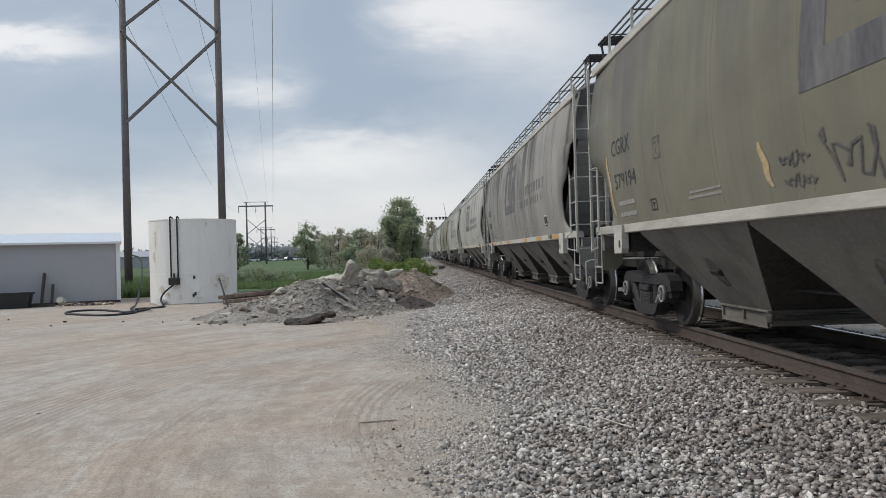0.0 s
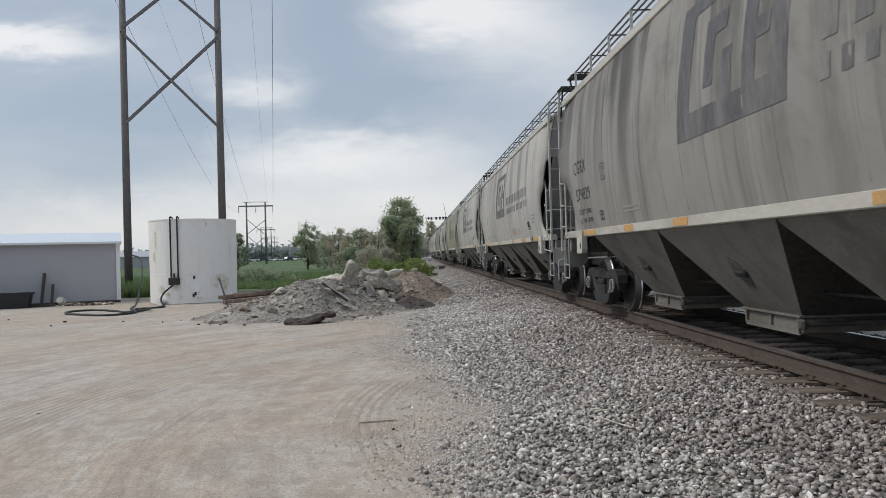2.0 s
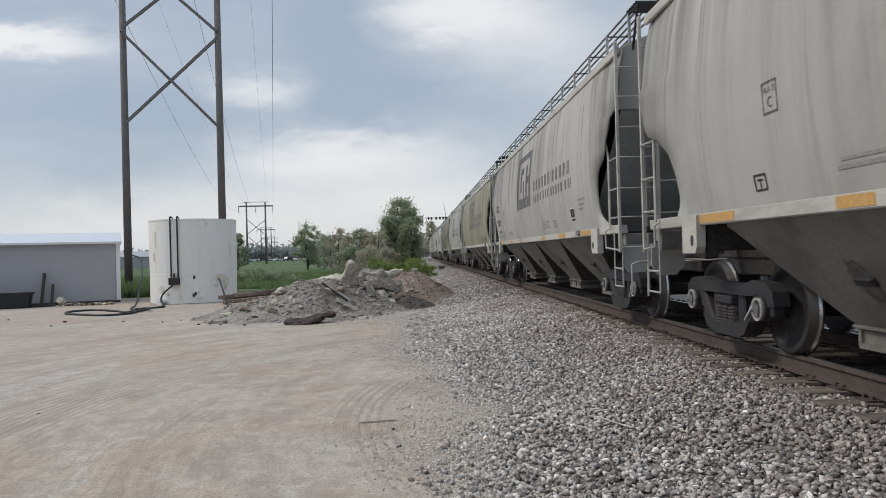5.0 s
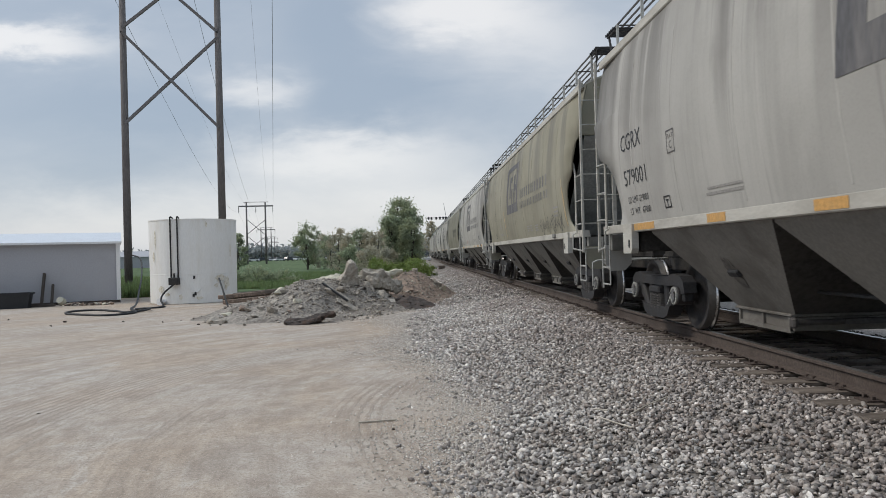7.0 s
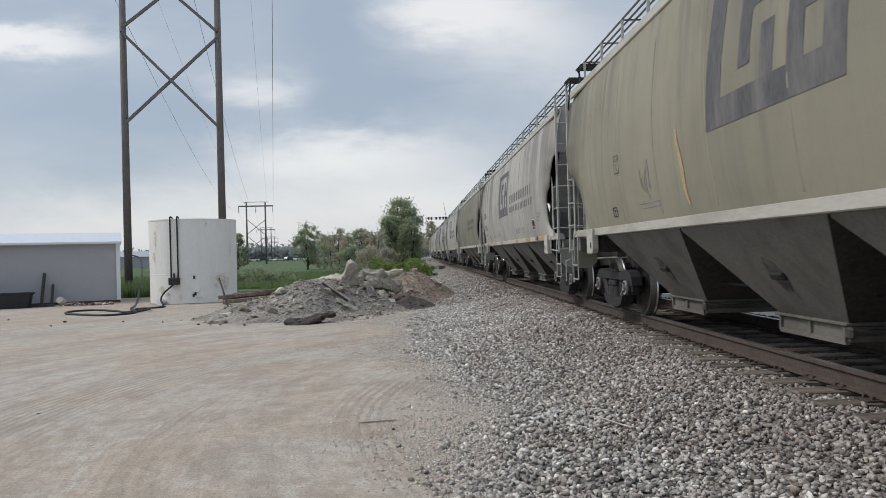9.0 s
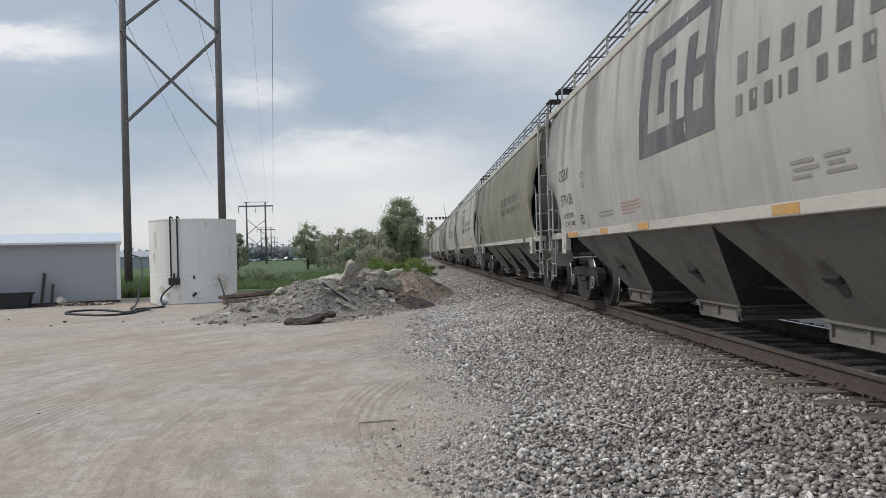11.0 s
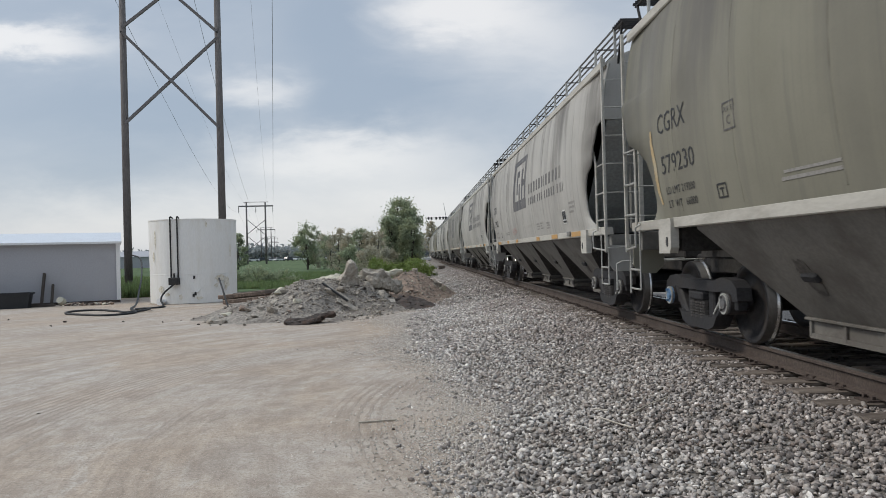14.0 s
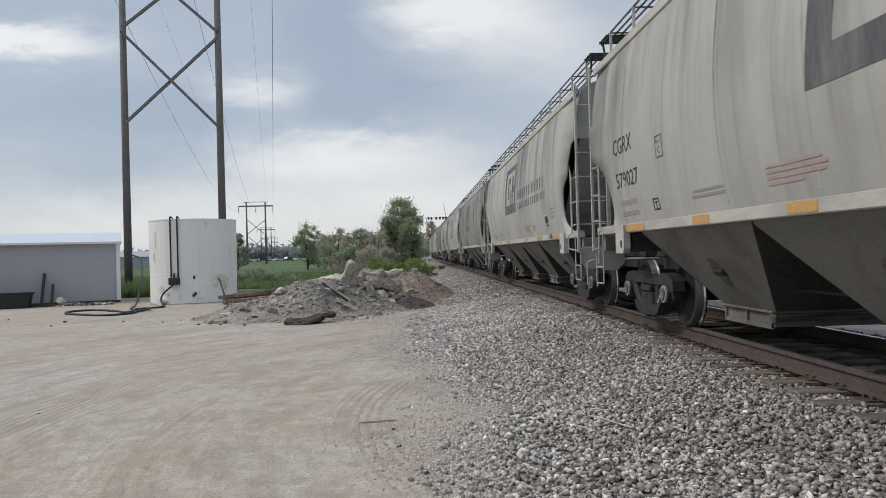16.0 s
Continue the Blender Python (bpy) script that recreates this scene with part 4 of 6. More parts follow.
    mapped(*quads(*lines((0.6, 0.5, 0.4), 0.085, 0.04)), 3.25, 1.99, "stencil_panel", M_FAINT, car)
    mapped(*quads(*lines((0.36, 0.42, 0.3), 0.06, 0.03)), 7.36, 1.74, "stencil_panel", M_FAINT, car)
    mapped(*quads(*lines((0.34, 0.25, 0.38), 0.06, 0.03)), 6.85, 1.74, "stencil_panel", M_FAINT, car)
    mapped(*quads(*lines((0.45, 0.38, 0.42), 0.06, 0.03)), 6.0, 1.72, "stencil_panel", M_FAINT, car)
    mapped(*quads(*(rect(0, 0, 0.9, 0.03) + rect(0.06, 0.06, 0.9, 0.085))), 13.8, 1.63, "stencil_panel", M_FAINT, car)
    bx = rect(0, 0, 0.022, 0.15) + rect(0.21, 0, 0.232, 0.15) + rect(0.022, 0, 0.21, 0.018) + rect(0.022, 0.132, 0.21, 0.15) + rect(0.06, 0.088, 0.17, 0.106) + rect(0.105, 0.018, 0.125, 0.088)
    mapped(*quads(*bx), 15.13, 1.58, "stencil_box", M_BLACK, car)
    pb = rect(0, 0, 0.016, 0.27) + rect(0.244, 0, 0.26, 0.27) + rect(0.016, 0, 0.244, 0.016) + rect(0.016, 0.254, 0.244, 0.27)
    vs, fs = quads(*pb)
    for text, size, ox, oy in (("PLATE", 0.07, 0.035, 0.175), ("C", 0.13, 0.085, 0.05)):
        tv, tf = lettered(text, size)
        k = len(vs)
        vs += [(x + ox, y + oy) for x, y, _ in tv]
        fs += [tuple(i + k for i in f) for f in tf]
    mapped(vs, fs, 14.77, 2.2, "clearance_box", M_SPRAY, car)
    for u, w in ((16.58, 0.9), (13.9, 0.47), (11.75, 0.47), (7.8, 0.47), (5.65, 0.7), (3.45, 0.92)):
        bm = bmesh.new()
        hull(bm, [[(-a, u - d - L / 2, z) for a, z in ((1.462, 1.445), (1.466, 1.445), (1.461, 1.355), (1.457, 1.355))] for d in (0, w)])
        part("reflector_stripe", bm, M_ORANGE, car, "worn orange reflective stripe")
    bm = bmesh.new()
    box(bm, (-1.47, 3.65 - L / 2, 1.42), (0.05, 0.26, 0.09), None, 0.01)
    part("tag_holder", bm, M_FRAME, car)
    return car, sets


CAR, _ = hopper_car()


def recolour(car, paint, sill=None):
    for o in car.children:
        if o.name.split(".")[0] in ("side_sheet", "weld_seam", "end_wall", "corner_plate"):
            o.material_slots[0].link = "OBJECT"
            o.material_slots[0].material = paint


def write_on(car, text, size, u, z, mat=None, shear=0.0, stretch=1.0):
    """Stencilled text on the side, each character a part of its own."""
    reach = lambda t: max(x for x, _, _ in lettered(t, size, shear)[0])
    for i, ch in enumerate(text):
        if ch == " ":
            continue
        vs, fs = lettered(ch, size, shear)
        off = reach(text[:i] + "I") - reach("I") if i else 0.0
        mapped([((x + off) * stretch, y) for x, y, _ in vs], fs, u, z, "stencil_letter", mat or M_BLACK, car)


def scrawl(car, u0, z0, width, height, seed, mat=None, strokes=16, thick=0.03):
    """One unreadable sprayed line that loops along the side."""
    rng = random.Random(seed)
    path = []
    for i in range(strokes * 4):
        t = i / 4
        x = width * t / strokes + 0.5 * width / strokes * math.cos(t * 6.283 + rng.uniform(-0.5, 0.5))
        z = height * (0.5 + (0.32 + 0.18 * math.sin(t * 1.3 + seed)) * math.sin(t * 6.283 * 0.75 + rng.uniform(-0.6, 0.6)))
        path.append(Vector((x, z)))
    bm = bmesh.new()
    last = None
    for i, p in enumerate(path):
        d = (path[min(i + 1, len(path) - 1)] - path[max(i - 1, 0)])
        n = Vector((-d.y, d.x)).normalized() * thick / 2
        pair = [bm.verts.new(on_side(u0 - q.x, z0 + q.y, 0.007)) for q in (p - n, p + n)]
        if last:
            bm.faces.new((last[0], last[1], pair[1], pair[0]))
        last = pair
    part("spray_scrawl", bm, mat or M_SPRAY, car, "dark sprayed scrawl")


def spray_mark(car, u, z, length):
    """An orange sprayed stroke that runs down the side."""
    bm = bmesh.new()
    rows = []
    for i in range(7):
        zz = z - length * i / 6
        w = 0.025 + 0.03 * math.sin(i / 6 * 3.1)
        c = u - 0.12 * i / 6 + 0.02 * math.sin(i * 1.7)
        rows.append((bm.verts.new(on_side(c + w, zz, 0.006)), bm.verts.new(on_side(c - w, zz, 0.006))))
    for a, b in zip(rows, rows[1:]):
        bm.faces.new((a[0], a[1], b[1], b[0]))
    part("spray_mark", bm, M_MARK, car, "orange sprayed mark")


PAINTS = {-8: M_GREY, -7: M_OLIVE, -6: M_DIRTY, -5: M_GREY, -4: M_GREY, -3: M_CREAM, -2: M_GREY, -1: M_FADED, 0: M_GREY, 1: M_GREY, 2: M_DIRTY, 3: M_GREY}
NUMBERS = {-7: "579194", -6: "579029", -4: "579001", -2: "579126", -1: "579230", 0: "579027"}
WEIGHTS = {-6: ("218900", "67100"), -4: ("219000", "67000"), -2: ("219200", "66800"), -1: ("219200", "66800")}
LABELS = {M_GREY: "light grey covered grain hopper car with streaked paint", M_DIRTY: "sooty grey covered grain hopper car with dark streaks",
          M_CREAM: "faded cream covered grain hopper car with sprayed scrawl", M_OLIVE: "olive cream covered grain hopper car, weathered and stained",
          M_FADED: "pale olive covered grain hopper car with orange sprayed marks"}
CARS = {}
for k in range(-8, 17):
    c = CAR if k == -8 else copy_thing(CAR, pose(0, 0, 0))
    CARS[k] = c
for k, c in CARS.items():
    paint = PAINTS.get(k, (M_GREY, M_OLIVE, M_GREY, M_DIRTY)[k % 4])
    recolour(c, paint)
    tagged(c, LABELS[paint])
    if k in (-7, -3, -1):
        for o in [o for o in c.children_recursive if o.name.split(".")[0] in ("placard", "placard_panel")]:
            bpy.data.objects.remove(o)
    if k in (-7, -3, -1):
        for o in [o for o in c.children if o.name.split(".")[0] == "reflector_stripe"]:
            bpy.data.objects.remove(o)
    if k == -1:
        for o in [o for o in c.children if o.name.split(".")[0] == "maker_emblem"]:
            bpy.data.objects.remove(o)
    if -7 <= k <= 1:
        name_blocks(c, M_SPRAY if paint is M_OLIVE else M_FAINTDARK if paint is M_FADED else M_NAME)
    if k in NUMBERS:
        write_on(c, "CGRX", 0.34, 16.7, 2.46, stretch=1.0)
        write_on(c, NUMBERS[k], 0.31, 16.66, 1.98, stretch=1.16)
        if k in WEIGHTS:
            write_on(c, "LD LMT " + WEIGHTS[k][0], 0.125, 16.6, 1.735, stretch=1.1)
            write_on(c, "LT  WT   " + WEIGHTS[k][1], 0.125, 16.6, 1.575, stretch=1.1)
        else:
            for z in (1.73, 1.57):
                mapped(*quads(*rect(0, 0, 0.8, 0.06)), 16.6, z, "stencil_panel", M_FAINT, c)
scrawl(CARS[-7], 11.65, 1.72, 0.5, 0.14, 3, strokes=7, thick=0.022)
scrawl(CARS[-7], 11.62, 1.54, 0.5, 0.14, 4, strokes=7, thick=0.022)
scrawl(CARS[-7], 11.0, 1.47, 0.75, 0.5, 8, strokes=5)
spray_mark(CARS[-7], 11.96, 2.0, 0.4)
spray_mark(CARS[-7], 16.98, 2.5, 0.9)
scrawl(CARS[-3], 5.25, 1.45, 1.5, 0.45, 5, strokes=9, thick=0.022)
scrawl(CARS[-3], 3.7, 1.43, 1.35, 0.5, 6, strokes=8, thick=0.026)
scrawl(CARS[-3], 13.6, 1.65, 0.45, 0.6, 9, M_FAINT, strokes=5, thick=0.018)
spray_mark(CARS[-3], 2.12, 2.53, 0.95)
spray_mark(CARS[-3], 12.07, 2.44, 0.87)
spray_mark(CARS[-1], 2.11, 2.55, 0.93)
spray_mark(CARS[-1], 16.95, 2.55, 0.92)
for k, u in ((-2, 12.4), (-5, 7.3), (0, 12.0)):
    red = []
    for i, w in enumerate((0.9, 0.98, 0.94, 0.6)):
        red += rect(0, -i * 0.05, w, -i * 0.05 + 0.026)
    mapped(*quads(*red), u, 1.76, "notice_stencil", M_REDTEXT, CARS[k], label="faded red stencilled notice")
# one renewed bearing with a blue cap
for o in CARS[-1].children:
    if o.name.split(".")[0] == "wheelset" and o.location.y > L / 2 - 1.5:
        cap = min(o.children, key=lambda c: min(v.co.x for v in c.data.vertices))
        cap.material_slots[0].link = "OBJECT"
        cap.material_slots[0].material = M_BLUE
        tagged(cap, "bright blue bearing end cap")


# ---------------------------------------------------------------- yard: shed, tank, hose, clutter
def rock(bm, size, rng, pts=16, m=None):
    """An angular lump: the hull of random points."""
    vs = []
    for _ in range(pts):
        p = Vector((rng.uniform(-1, 1), rng.uniform(-1, 1), rng.uniform(-1, 1)))
        p = Vector((p.x * size[0] / 2, p.y * size[1] / 2, p.z * size[2] / 2))
        vs.append(bm.verts.new(m @ p if m else p))
    r = bmesh.ops.convex_hull(bm, input=vs)
    bmesh.ops.delete(bm, geom=[g for g in r["geom_interior"] if isinstance(g, bmesh.types.BMVert)], context="VERTS")


def shed():
    ang = math.atan2(-1.45, -3.75)
    m = Matrix.Translation((-11.38, 30.0, 0)) @ Matrix.Rotation(ang, 4, "Z")
    s = thing("shed", "low grey metal-sided shed with a pale metal roof", "shed", m)
    ln, dp, h, rz = 7.5, 3.0, 2.36, 2.72
    bm = bmesh.new()
    hull(bm, [[(x, 0, 0), (x, -dp, 0), (x, -dp, h), (x, -dp / 2, rz - 0.06), (x, 0, h)] for x in (0, ln)])
    w = part("wall", bm, M_WALL, s, "smooth grey metal siding")
    for y0, y1, z0, z1 in ((0.18, -dp / 2, h - 0.05, rz), (-dp / 2, -dp - 0.12, rz, h - 0.05)):
        bm = bmesh.new()
        hull(bm, [[(x, y0, z0), (x, y1, z1), (x, y1, z1 + 0.05), (x, y0, z0 + 0.05)] for x in (-0.08, ln + 0.1)])
        part("roof", bm, M_ROOF, s, "pale metal roof sheet")
    bm = bmesh.new()
    box(bm, (0.055, 0.02, h / 2), (0.15, 0.05, h), None, 0.005)
    part("corner_trim", bm, M_TRIM, s, "white corner trim")
    bm = bmesh.new()
    box(bm, (ln / 2, 0.19, h - 0.03), (ln + 0.15, 0.02, 0.08))
    part("fascia", bm, M_TRIM, s)
    bm = bmesh.new()
    box(bm, (ln / 2, 0.03, 0.05), (ln, 0.05, 0.1), None, 0.005)
    part("base_board", bm, M_ASPH, s)


def tank():
    t = thing("storage_tank", "round white-painted steel tank with rust stains", "tank", pose(-8.24, 29.0, 0))
    R0, H, seg = 1.565, 3.06, 48
    bm = bmesh.new()
    rows = []
    for r, z in ((R0 - 0.03, 0), (R0, 0.02), (R0, 1.05), (R0 + 0.004, 1.06), (R0 + 0.004, 1.075), (R0, 1.085), (R0 + 0.012, 2.1), (R0 + 0.016, H - 0.05), (R0 + 0.03, H - 0.04), (R0 + 0.03, H), (R0 - 0.03, H), (R0 - 0.04, H - 0.08)):
        rows.append([(r * math.cos(2 * math.pi * i / seg), r * math.sin(2 * math.pi * i / seg), z) for i in range(seg)])
    hull(bm, rows)
    shell = part("shell", bm, M_TANKW, t, smooth=False)
    front = math.atan2(-29.0, 8.22)

    def on_shell(da, z, out=0.0):
        a = front + da
        return ((R0 + out) * math.cos(a), (R0 + out) * math.sin(a), z)

    for da in (-0.50, -0.34):
        bm = bmesh.new()
        tube(bm, [on_shell(da, 0.95, 0.06), on_shell(da, H + 0.05, 0.07), on_shell(da, H + 0.08, 0.02), on_shell(da, H + 0.03, -0.12)], 0.028, 8)
        part("down_pipe", bm, M_PIPE, t, "black steel pipe down the tank")
    bm = bmesh.new()
    c = Vector(on_shell(-0.42, 0.83, 0.1))
    box(bm, c, (0.2, 0.36, 0.26), Matrix.Rotation(front - 0.42, 3, "Z"), 0.02)
    rod(bm, c + Vector((0, 0, 0.1)), c + Vector((0, 0, 0.28)), 0.03, 8)
    part("valve_box", bm, M_PIPE, t, "black pump or valve box")
    bm = bmesh.new()
    tube(bm, [on_shell(0.02 + 0.13 * math.cos(a), 0.62 + 0.22 * math.sin(a) if a > math.pi else 0.62 + 0.1, 0.012) for a in [math.pi + math.pi * i / 10 for i in range(11)]], 0.018, 5)
    part("weld_ring", bm, M_TANKW, t)
    for da, z in ((0.0, 0.95), (0.02, 0.36), (-0.02, 0.30)):
        bm = bmesh.new()
        p = on_shell(da, z, 0.01)
        box(bm, p, (0.05, 0.07, 0.12), Matrix.Rotation(front + da, 3, "Z"), 0.01)
        part("bracket", bm, M_PIPE, t)
    rg = random.Random(12)
    for da, z, w, h in ((-0.98, 2.35, 0.05, 0.35), (-1.05, 1.7, 0.05, 0.22), (-0.80, 0.55, 0.10, 0.14), (0.62, 0.9, 0.16, 0.13), (0.80, 0.7, 0.10, 0.25), (0.50, 0.62, 0.06, 0.1), (-0.62, 0.34, 0.08, 0.08), (0.28, 2.85, 0.03, 0.12), (0.95, 1.9, 0.03, 0.3), (0.1, 0.2, 0.09, 0.06), (-0.30, 0.25, 0.05, 0.1)):
        bm = bmesh.new()
        ring = [((0.55 + 0.6 * rg.random()) * math.cos(i * 0.3927), (0.55 + 0.6 * rg.random()) * math.sin(i * 0.3927)) for i in range(16)]
        rim = [bm.verts.new(on_shell(da + w * a, z + h * b, 0.022)) for a, b in ring]
        bm.faces.new(rim)
        part("rust_stain", bm, M_TANKRUST, shell, "streaky rust stain")
    bm = bmesh.new()
    rod(bm, on_shell(-0.72, 0.10, 0.0), on_shell(-0.72, 0.10, 0.22), 0.1, 12)
    rod(bm, on_shell(-0.72, 0.10, 0.22), on_shell(-0.72, 0.10, 0.25), 0.14, 12)
    part("outlet_flange", bm, M_TRIM, t, "white outlet flange near the ground")


def curve_tube(name, pts, r, mat, label, category, closed=False, group=""):
    cu = bpy.data.curves.new(name, "CURVE")
    cu.dimensions, cu.bevel_depth, cu.bevel_resolution, cu.resolution_u = "3D", r, 2, 6
    sp = cu.splines.new("BEZIER")
    sp.bezier_points.add(len(pts) - 1)
    for p, co in zip(sp.bezier_points, pts):
        p.co = co
        p.handle_left_type = p.handle_right_type = "AUTO"
    cu.materials.append(mat)
    return tagged(new(name, cu), label, category, group)


def yard_clutter():
    curve_tube("hose", [(-12.95, 35.75, 1.85), (-12.45, 35.2, 1.72), (-11.95, 34.0, 1.1), (-11.3, 31.8, 0.35), (-10.6, 29.6, 0.04), (-9.3, 25.4, 0.03), (-8.7, 22.6, 0.03), (-9.7, 22.9, 0.03), (-10.9, 24.4, 0.03), (-10.6, 25.0, 0.03), (-9.4, 24.3, 0.03),
                        (-8.6, 23.6, 0.035), (-8.4, 24.6, 0.07), (-9.0, 25.0, 0.03), (-8.4, 25.6, 0.03), (-8.75, 26.9, 0.03), (-8.9, 27.25, 0.3), (-8.45, 27.3, 0.75)], 0.035, M_RUBBER, "black rubber hose looped on the ground by the tank", "hose")
    # tub
    m = Matrix.Translation((-14.55, 27.75, 0)) @ Matrix.Rotation(radians(20), 4, "Z")
    tub = thing("plastic_tub", "black plastic stock tub beside the shed", "tub", m)
    bm = bmesh.new()
    outer = [[(x * a, y * a, z) for x, y in ((-0.8, -0.35), (0.8, -0.35), (0.88, 0), (0.8, 0.35), (-0.8, 0.35), (-0.88, 0))] for a, z in ((0.86, 0), (0.97, 0.5), (1.04, 0.5), (1.04, 0.55), (0.95, 0.55), (0.82, 0.06))]
    hull(bm, outer)
    part("tub_shell", bm, M_RUBBER, tub)
    bm = bmesh.new()
    rock(bm, (0.5, 0.4, 0.12), random.Random(2), 12, Matrix.Translation((-0.35, 0, 0.44)))
    part("loose_sheet", bm, M_PALE, tub, "pale plastic scrap in the tub")
    # posts that lean on the shed, scrap at its foot
    for x0, y0, x1, y1, h in ((-13.72, 28.55, -13.78, 28.98, 1.22), (-13.35, 28.55, -13.52, 29.08, 0.78)):
        bm = bmesh.new()
        beam(bm, (x0, y0, 0.0), (x1, y1, h), 0.11, 0.09, 0.012)
        solo("leaning_post", bm, M_BARK, "rough dark wooden post leaning on the shed", "post", "posts on the shed")
    bm = bmesh.new()
    beam(bm, (-14.1, 28.3, 0.06), (-13.2, 28.45, 0.05), 0.12, 0.09, 0.01)
    beam(bm, (-14.0, 28.15, 0.04), (-13.05, 28.2, 0.05), 0.1, 0.07, 0.01)
    solo("scrap_timber", bm, M_BARK, "dark scrap timber lying on the ground", "timber")
    bm = bmesh.new()
    bmesh.ops.create_cone(bm, cap_ends=True, segments=18, radius1=0.15, radius2=0.12, depth=0.24, matrix=Matrix.Translation((-13.0, 28.55, 0.18)) @ Matrix.Rotation(radians(65), 4, "X"))
    solo("bucket", bm, M_CONCY, "dirty white bucket lying on its side", "bucket")
    rng = random.Random(8)
    for i in range(44):
        bm = bmesh.new()
        s = rng.uniform(0.1, 0.24)
        rock(bm, (s, s * 0.8, s * 0.6), rng, 12)
        o = solo("scrap_stone", bm, (M_CONC, M_SOIL, M_CONCY, M_PLATE, M_SOIL)[i % 5], "small broken stone or brick by the shed", "stone", "scrap by the shed")
        o.location = (-12.85 + 1.75 * rng.random(), 28.5 + rng.uniform(-0.25, 0.45), s * 0.2)
    for x, y, s in ((-9.3, 20.6, 0.09), (-6.4, 19.6, 0.08), (-5.2, 18.6, 0.09), (-4.7, 20.3, 0.08), (-9.1, 19.4, 0.08), (-7.6, 20.2, 0.07), (-4.0, 8.2, 0.04), (-0.2, 6.9, 0.035), (-11.5, 22.0, 0.07)):
        bm = bmesh.new()
        rock(bm, (s, s * 0.9, s * 0.7), rng, 12)
        solo("dark_clod", bm, M_ASPH, "small dark clod on the lot", "clod", "clods on the lot").location = (x, y, s * 0.2)
    for i, (x0, y0, x1, y1, z) in enumerate(((-6.6, 26.6, -4.6, 27.2, 0.12), (-6.5, 26.2, -4.4, 26.7, 0.1), (-6.3, 26.9, -4.5, 27.0, 0.3), (-6.7, 26.4, -4.3, 27.3, 0.26))):
        bm = bmesh.new()
        beam(bm, (x0, y0, z), (x1, y1, z + 0.14), 0.2, 0.13, 0.015)
        solo("scrap_plank", bm, (M_TIE, M_SOIL)[i % 2], "rough brown plank thrown down behind the heap", "plank", "scrap planks")
    bm = bmesh.new()
    tube(bm, [(-0.54, 7.2, 0.014), (-0.42, 7.22, 0.012), (-0.3, 7.23, 0.016), (-0.18, 7.26, 0.013)], 0.009, 6)
    solo("stick", bm, M_STICK, "short grey stick lying on the lot", "stick")
    for pts in (((1.60, 6.75, 0.16), (1.70, 6.62, 0.17)), ((1.58, 6.45, 0.15), (1.66, 6.15, 0.16), (1.72, 5.95, 0.17)), ((1.75, 6.3, 0.17), (2.05, 6.6, 0.21), (2.3, 6.8, 0.235))):
        bm = bmesh.new()
        tube(bm, pts, 0.007, 5)
        solo("twig", bm, M_STICK, "thin pale twig lying on the ballast", "twig", "twigs")
    bm = bmesh.new()
    beam(bm, (-6.38, 25.3, 0.95), (-5.75, 23.9, 0.02), 0.05, 0.05, 0.006)
    solo("bent_stake", bm, M_PIPE, "thin dark metal stake beside the tank", "stake")


# ---------------------------------------------------------------- rubble pile
def mound_mesh(name, bumps, x0, x1, y0, y1, step, seed, mat, label):
    bm = bmesh.new()
    nx, ny = int((x1 - x0) / step), int((y1 - y0) / step)
    rows = []
    for j in range(ny + 1):
        row = []
        for i in range(nx + 1):
            x, y = x0 + i * step, y0 + j * step
            row.append(bm.verts.new((x, y, mound_z(bumps, x, y, seed))))
        rows.append(row)
    for a, b in zip(rows, rows[1:]):
        for i in range(nx):
            if max(v.co.z for v in (a[i], a[i + 1], b[i + 1], b[i])) > -0.02:
                bm.faces.new((a[i], a[i + 1], b[i + 1], b[i]))
    bmesh.ops.delete(bm, geom=[v for v in bm.verts if not v.link_faces], context="VERTS")
    return solo(name, bm, mat, label, "rubble mound")


def mound_z(bumps, x, y, seed):
    z = -0.07
    for cx, cy, sx, sy, h in bumps:
        z += h * math.exp(-((x - cx) / sx) ** 2 - ((y - cy) / sy) ** 2)
    env = max(0.0, min(1.0, (z + 0.07) * 4))
    z += env * (0.16 * noise.noise(Vector((x * 0.9 + seed, y * 0.9, 0.3))) + 0.09 * noise.noise(Vector((x * 2.6, y * 2.6 + seed, 1.3))) + 0.05 * noise.noise(Vector((x * 7, y * 7, seed))))
    return z


GREY_MOUND = ((-3.15, 21.0, 1.25, 1.45, 0.84), (-3.3, 18.9, 1.5, 0.7, 0.13), (-4.6, 20.6, 1.1, 0.9, 0.24), (-1.75, 23.0, 1.25, 1.5, 0.92), (-2.2, 21.2, 0.9, 0.9, 0.2))
RED_MOUND = ((-0.35, 26.6, 1.15, 1.7, 0.84), (0.6, 28.5, 0.8, 2.2, 0.5), (-0.6, 24.2, 0.9, 0.8, 0.22))


CHAR_MOUND = ((-0.75, 22.2, 1.1, 0.8, 0.26), (0.05, 22.5, 0.7, 0.7, 0.18))


